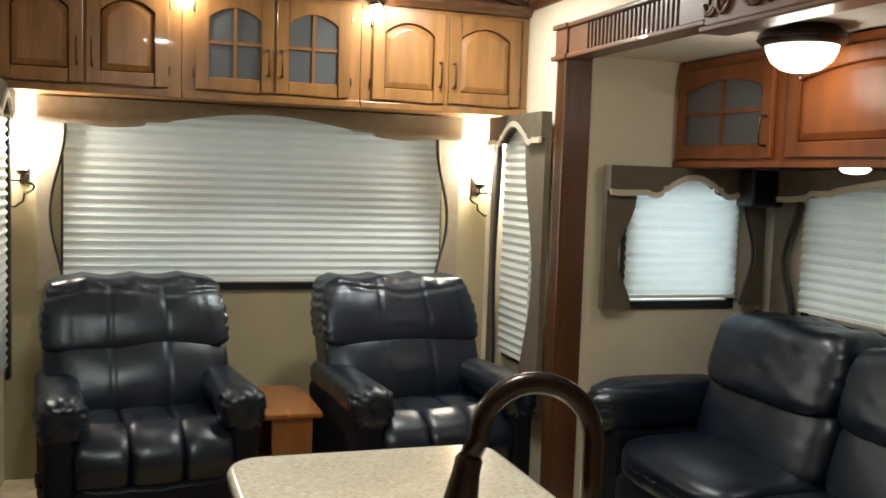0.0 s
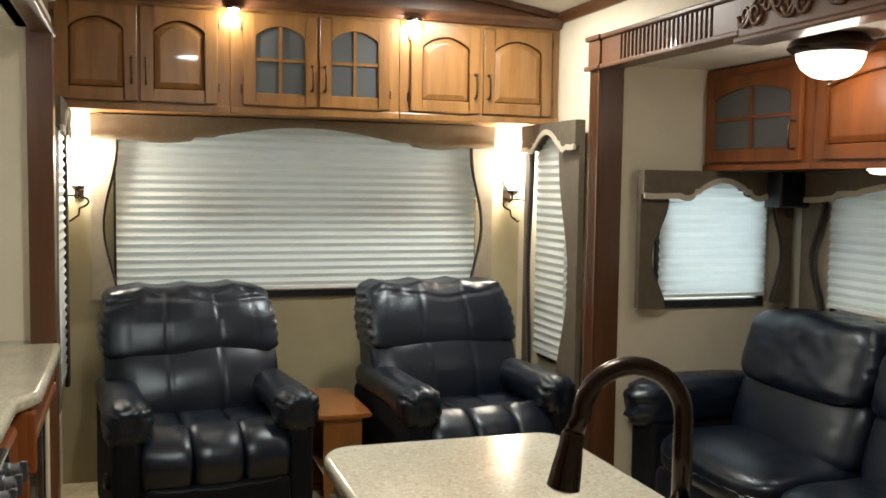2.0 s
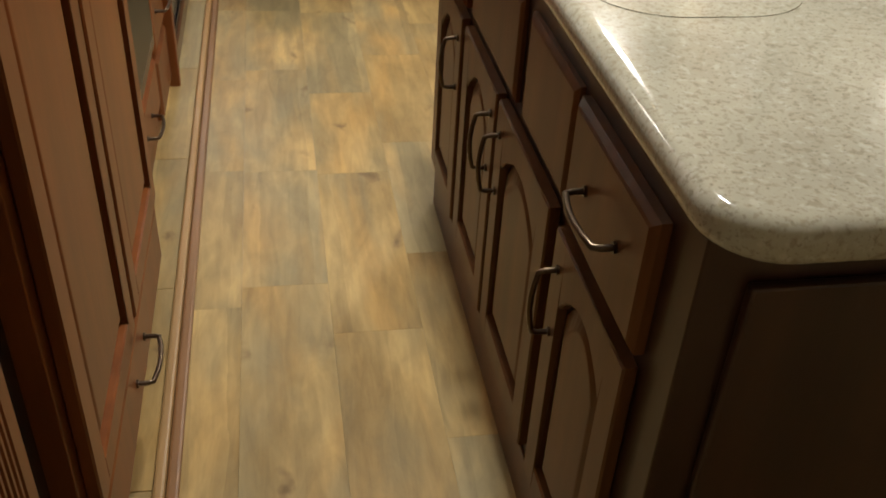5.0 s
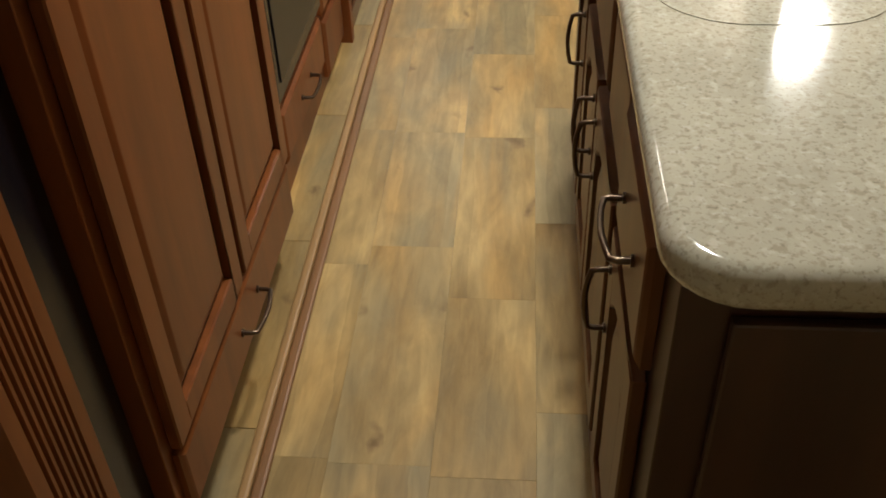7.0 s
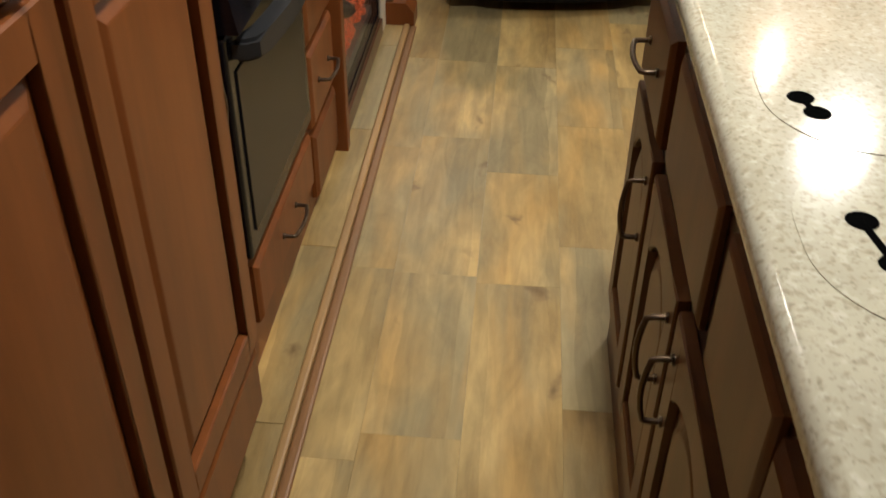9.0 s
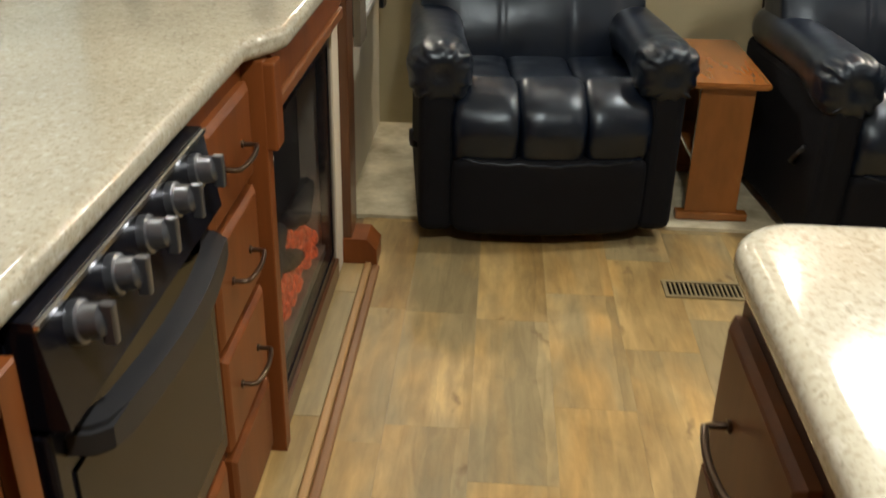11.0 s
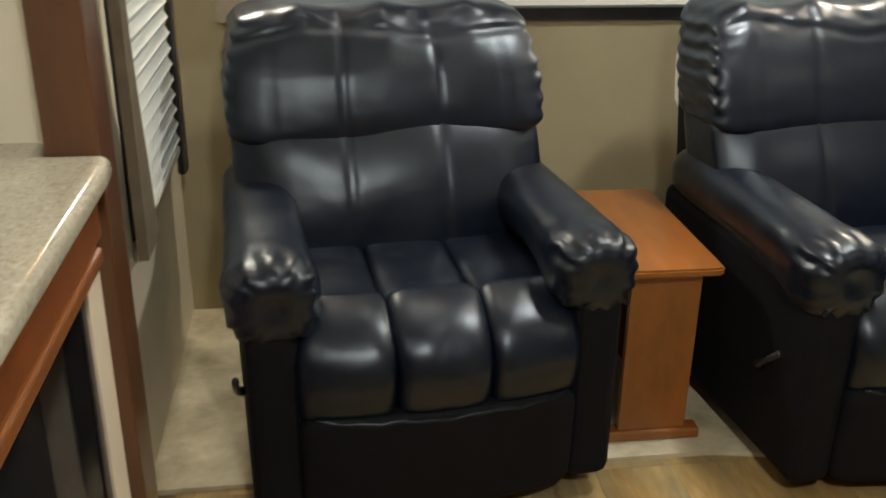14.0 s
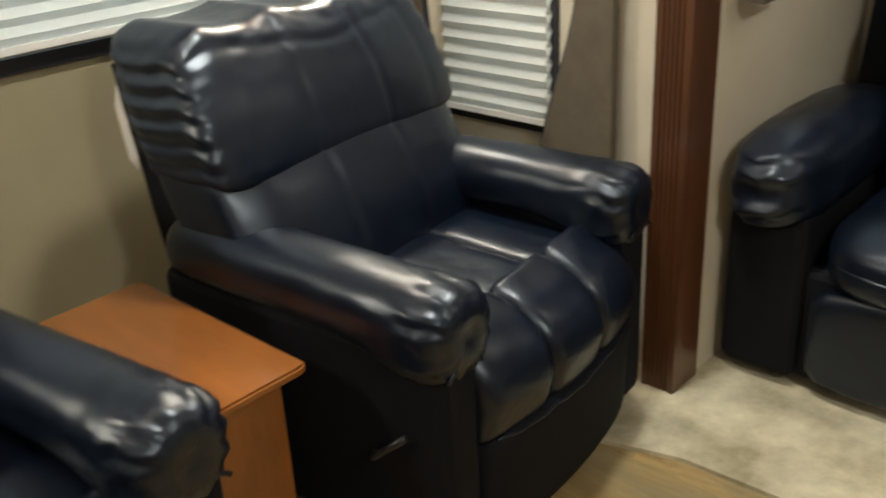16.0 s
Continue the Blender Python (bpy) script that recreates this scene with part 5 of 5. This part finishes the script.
        for k in range(len(stations) - 1):
            (ya, ka), (yb, kb) = stations[k], stations[k + 1]
            for j in range(3):
                f = j / 3
                yy, kk = ya + (yb - ya) * f, ka + (kb - ka) * f
                tight = smooth_step(0.17, 0.07, yy)
                ring = []
                for g in range(56):
                    th = 2 * math.pi * g / 56
                    cs, sn = math.cos(th), math.sin(th)
                    cx = math.copysign(abs(cs) ** 0.82, cs)
                    cz = math.copysign(abs(sn) ** 0.82, sn)
                    rz = 0.076 if sn > 0 else 0.070 + 0.026 * smooth_step(0.30, 0.10, yy)
                    pleat = 1 + 0.055 * tight * math.sin(13 * th + 2.5 * noise.noise(Vector((cs * 2, sn * 2, yy * 20 + x + s)))) + 0.030 * smooth_step(0.40, 0.15, yy) * noise.noise(Vector((cs * 2.5 + x, sn * 2.5, yy * 26 + s)))
                    pleat += 0.022 * noise.noise(Vector((cs * 1.2, sn * 1.2 + s, yy * 5 + x)))
                    ring.append((s * (0.335 - 0.012 * smooth_step(0.2, 0.7, yy)) + 0.088 * cx * kk * pleat, yy, 0.556 - 0.012 * smooth_step(0.35, 0.08, yy) + rz * cz * kk * pleat))
                rings.append(ring)
        part("arm_pad", loft(bmesh.new(), rings), LEATHER, a, "gathered padded leather armrest", smooth=True)
        part("arm_welt", tube(bmesh.new(), [(s * (0.298 + 0.0125 * i), 0.040, 0.475 + 0.024 * math.sin(math.pi * i / 8)) for i in range(9)], 0.005, 6), LEATHER, a, smooth=True)
    part("lever", tube(bmesh.new(), [(-0.396, 0.22, 0.26), (-0.412, 0.215, 0.265), (-0.418, 0.18, 0.295), (-0.418, 0.13, 0.340)], [0.012, 0.010, 0.007, 0.008], 8), BLACKM, c, "black release lever", smooth=True)
    for s in (-1, 1):
        for yy in (0.16, 0.72):
            part("foot", lathe(bmesh.new(), ((0.02, 0.0), (0.022, 0.02), (0.018, 0.035)), s * 0.31, yy, 10), BLACKM, c)
    c.location = (x, y, 0.012)
    c.rotation_euler.z = radians(turn)
    return c


recliner("black-blue leather recliner beside the kitchen end post", 0.01, 4.03, 6.5)
recliner("black-blue leather recliner with a paper tag behind it", 1.185, 4.02, 6)

# end table
t = thing("end_table", 0.60, 4.55, 0.012, "orange-brown maple end table between the recliners", "table")
tx0, tx1, ty0, ty1 = 0.423, 0.683, 4.262, 4.82
bm = prism(bmesh.new(), rounded(tx0, tx1, ty0, ty1, 0.02, 4), 0.470, 0.490, lambda u, v, w: Vector((u, v, w)))
bmesh.ops.bevel(bm, geom=[e for e in bm.edges if abs(e.verts[0].co.z - e.verts[1].co.z) < 1e-6], offset=0.005, segments=2, affect="EDGES")
part("tabletop", bm, WOOD_T, t)
part("front_panel", boxed(0.474, 0.644, 4.302, 4.322, 0.042, 0.469, bevel=0.002), WOOD_T, t)
part("rear_panel", boxed(0.474, 0.644, 4.735, 4.755, 0.042, 0.469, bevel=0.002), WOOD_T, t)
part("shelf", boxed(0.484, 0.634, 4.323, 4.734, 0.20, 0.216, bevel=0.002), WOOD_T, t)
for yy in (4.292, 4.722):
    part("foot_rail", boxed(0.446, 0.682, yy, yy + 0.045, 0.013, 0.041, bevel=0.006), WOOD_T, t)

# paper tag hanging at the second recliner's back
tg = thing("paper_tag", 0.772, 4.90, 0.7, "white paper tag hanging on the recliner", "tag")
bm = prism(bmesh.new(), [(0, 0.0), (0.045, 0.02), (0.05, 0.17), (0.035, 0.27), (0.0, 0.26), (-0.008, 0.12)], 0, 0.002, lambda u, v, w: Vector((0.772 + w + 0.006 * math.sin(25 * v), 4.90 + u * 0.7 + 0.008 * math.sin(40 * v), 0.70 + v * 0.8)))
part("sheet", bm, WHITE, tg)

# ---- sofa ----
so = thing("sofa", 2.25, 3.1, 0.012, "black-blue leather sofa with padded arms under the slide-out window", "sofa")
SY0, SY1 = 1.98, 4.03
part("body", boxed(1.90, 2.66, SY0 + 0.04, SY1 - 0.02, 0.04, 0.34, bevel=0.02), SKIRT, so)
seats = ((2.22, 3.00), (3.00, 3.78))
for a, b in seats:
    def sit(u, v, w, q):
        return Vector((q.x - 0.01 * (1 - v * v), q.y, q.z - 0.03 * max(0, -u) ** 3 * (w > 0) + 0.01 * (1 - v * v) * (w > 0)))
    part("seat", puff(bmesh.new(), 1.83, 2.42, a + 0.003, b - 0.003, 0.30, 0.475, 5, 18, 0.003, a, sit), LEATHER, so, smooth=True)
    part("front_panel", puff(bmesh.new(), 1.86, 1.93, a + 0.003, b - 0.003, 0.05, 0.315, 8, 10), LEATHER, so, smooth=True)
    def rest(u, v, w, q):
        return Vector((q.x + (q.z - 0.4) * 0.30, q.y, q.z))
    part("lumbar_cushion", puff(bmesh.new(), 2.17, 2.45, a + 0.004, b - 0.004, 0.42, 0.74, 5.0, 22, 0.002, b, rest), LEATHER, so, smooth=True)
    def top(u, v, w, q):
        sag = 0.02 * noise.noise(Vector((q.y * 6, 0, 3)))
        return Vector((q.x + (q.z - 0.4) * 0.30, q.y, q.z + sag * max(0, w)))
    part("head_pillow", puff(bmesh.new(), 2.13, 2.42, a + 0.002, b - 0.002, 0.67, 0.985, 5.0, 24, 0.006, a + 3, top), LEATHER, so, smooth=True)
for s, yc in ((1, 3.90), (-1, 2.10)):
    a = part("arm", boxed(1.87, 2.62, yc - 0.10, yc + 0.10, 0.04, 0.48, bevel=0.03, seg=3), SKIRT, so, "smooth dark side panel")
    def sarm(u, v, w, q):
        front = max(0, -u) ** 2
        k = 0.010 * math.sin(q.z * 140 + 20 * q.y + 3 * noise.noise(q * 18)) * max(0, -u - 0.6) / 0.4
        return q + Vector((0, v, w)) * (0.015 * front) + Vector((-k, 0, -0.03 * front * (w < 0)))
    part("arm_pad", puff(bmesh.new(), 1.80, 2.56, yc - 0.12, yc + 0.12, 0.44, 0.668, 2.8, 24, 0.003, s * 2, sarm), LEATHER, a, "gathered padded leather armrest", smooth=True)
bm = bmesh.new()
prism(bm, [(2.44, 0.10), (2.70, 0.10), (2.735, 0.92), (2.66, 0.94), (2.56, 0.5)], 2.02, 3.98, lambda u, v, w: Vector((u, w, v)))
part("back_shell", bm, SKIRT, so)

so.location.x -= 0.05
so.location.y += 0.03

# floor register
vt = thing("floor_vent", 1.0, 3.82, 0.001, "brown louvred metal floor register", "vent")
vx0, vx1, vy0, vy1 = 0.342, 0.63, 3.775, 3.875
bm = bmesh.new()
for q in ((vx0, vx1, vy0, vy0 + 0.012), (vx0, vx1, vy1 - 0.012, vy1), (vx0, vx0 + 0.012, vy0 + 0.012, vy1 - 0.012), (vx1 - 0.012, vx1, vy0 + 0.012, vy1 - 0.012)):
    box(bm, *q, 0.0005, 0.006)
VENTM = mat("tan_painted_metal", (0.30, 0.24, 0.13), 0.45, 0.3, bump=0)
part("frame", bm, VENTM, vt)
part("backing", boxed(vx0 + 0.012, vx1 - 0.012, vy0 + 0.012, vy1 - 0.012, 0.0002, 0.0012), SEAM, vt)
for i in range(19):
    sx = vx0 + 0.02 + i * 0.0133
    part("slat", boxed(sx, sx + 0.006, vy0 + 0.013, vy1 - 0.013, 0.0013, 0.0055), VENTM, vt)

# rear skirting and carpet edge
o = thing("wall_outlet", 0.80, REAR, 0.2, "white wall outlet low on the rear wall", "outlet")
part("plate", boxed(0.765, 0.835, REAR - 0.008, REAR - 0.001, 0.20, 0.315, bevel=0.003), WHITE, o)

# ---- floor planks ----
PW, PERIOD = 0.1945, 1.157
joints = {0: (0.0, 0.667), 1: (0.28, 0.83), 2: (0.55, 1.06), 3: (0.11, 0.72), 4: (0.11, 0.70), 5: (0.18, 0.69)}


def plank_mesh(length):
    bm = bmesh.new()
    box(bm, 0.00012, PW - 0.00012, 0.00012, length - 0.00012, -0.006, 0.0)
    top = [e for e in bm.edges if all(v.co.z > -0.001 for v in e.verts)]
    bmesh.ops.bevel(bm, geom=top, offset=0.0003, segments=1, affect="EDGES")
    return finish(bm, "plank", VINYL)


shared = {}
for row in range(-3, 9):
    x0 = row * PW - 0.0
    lo, hi = joints[(row + 1) % 6]
    y = 1.782 - 3 * PERIOD + (lo if row != -1 else 0.0)
    k = 0
    gaps = (hi - lo, PERIOD - hi + lo)
    while y < 4.24:
        length = gaps[k % 2]
        y0, y1 = max(y, FRONT), min(y + length, 4.245)
        if y1 - y0 > 0.03:
            key = round(y1 - y0, 3)
            if key not in shared:
                shared[key] = plank_mesh(y1 - y0)
            pl = new("plank", shared[key])
            pl.parent = subfloor
            pl.location = (x0, y0, 0)
        y += length
        k += 1
# planks of the kitchen slide-out floor, a little proud
for y in (0.80, 1.38, 1.96, 2.54, 3.12, 3.70):
    yl = min(0.58, 3.925 - y)
    bm = boxed(-0.70, -0.5365, y + 0.0006, y + yl - 0.0006, -0.004, 0.011, bevel=0.0008, seg=1)
    pl = new("plank", finish(bm, "plank", VINYL))
    pl.parent = subfloor
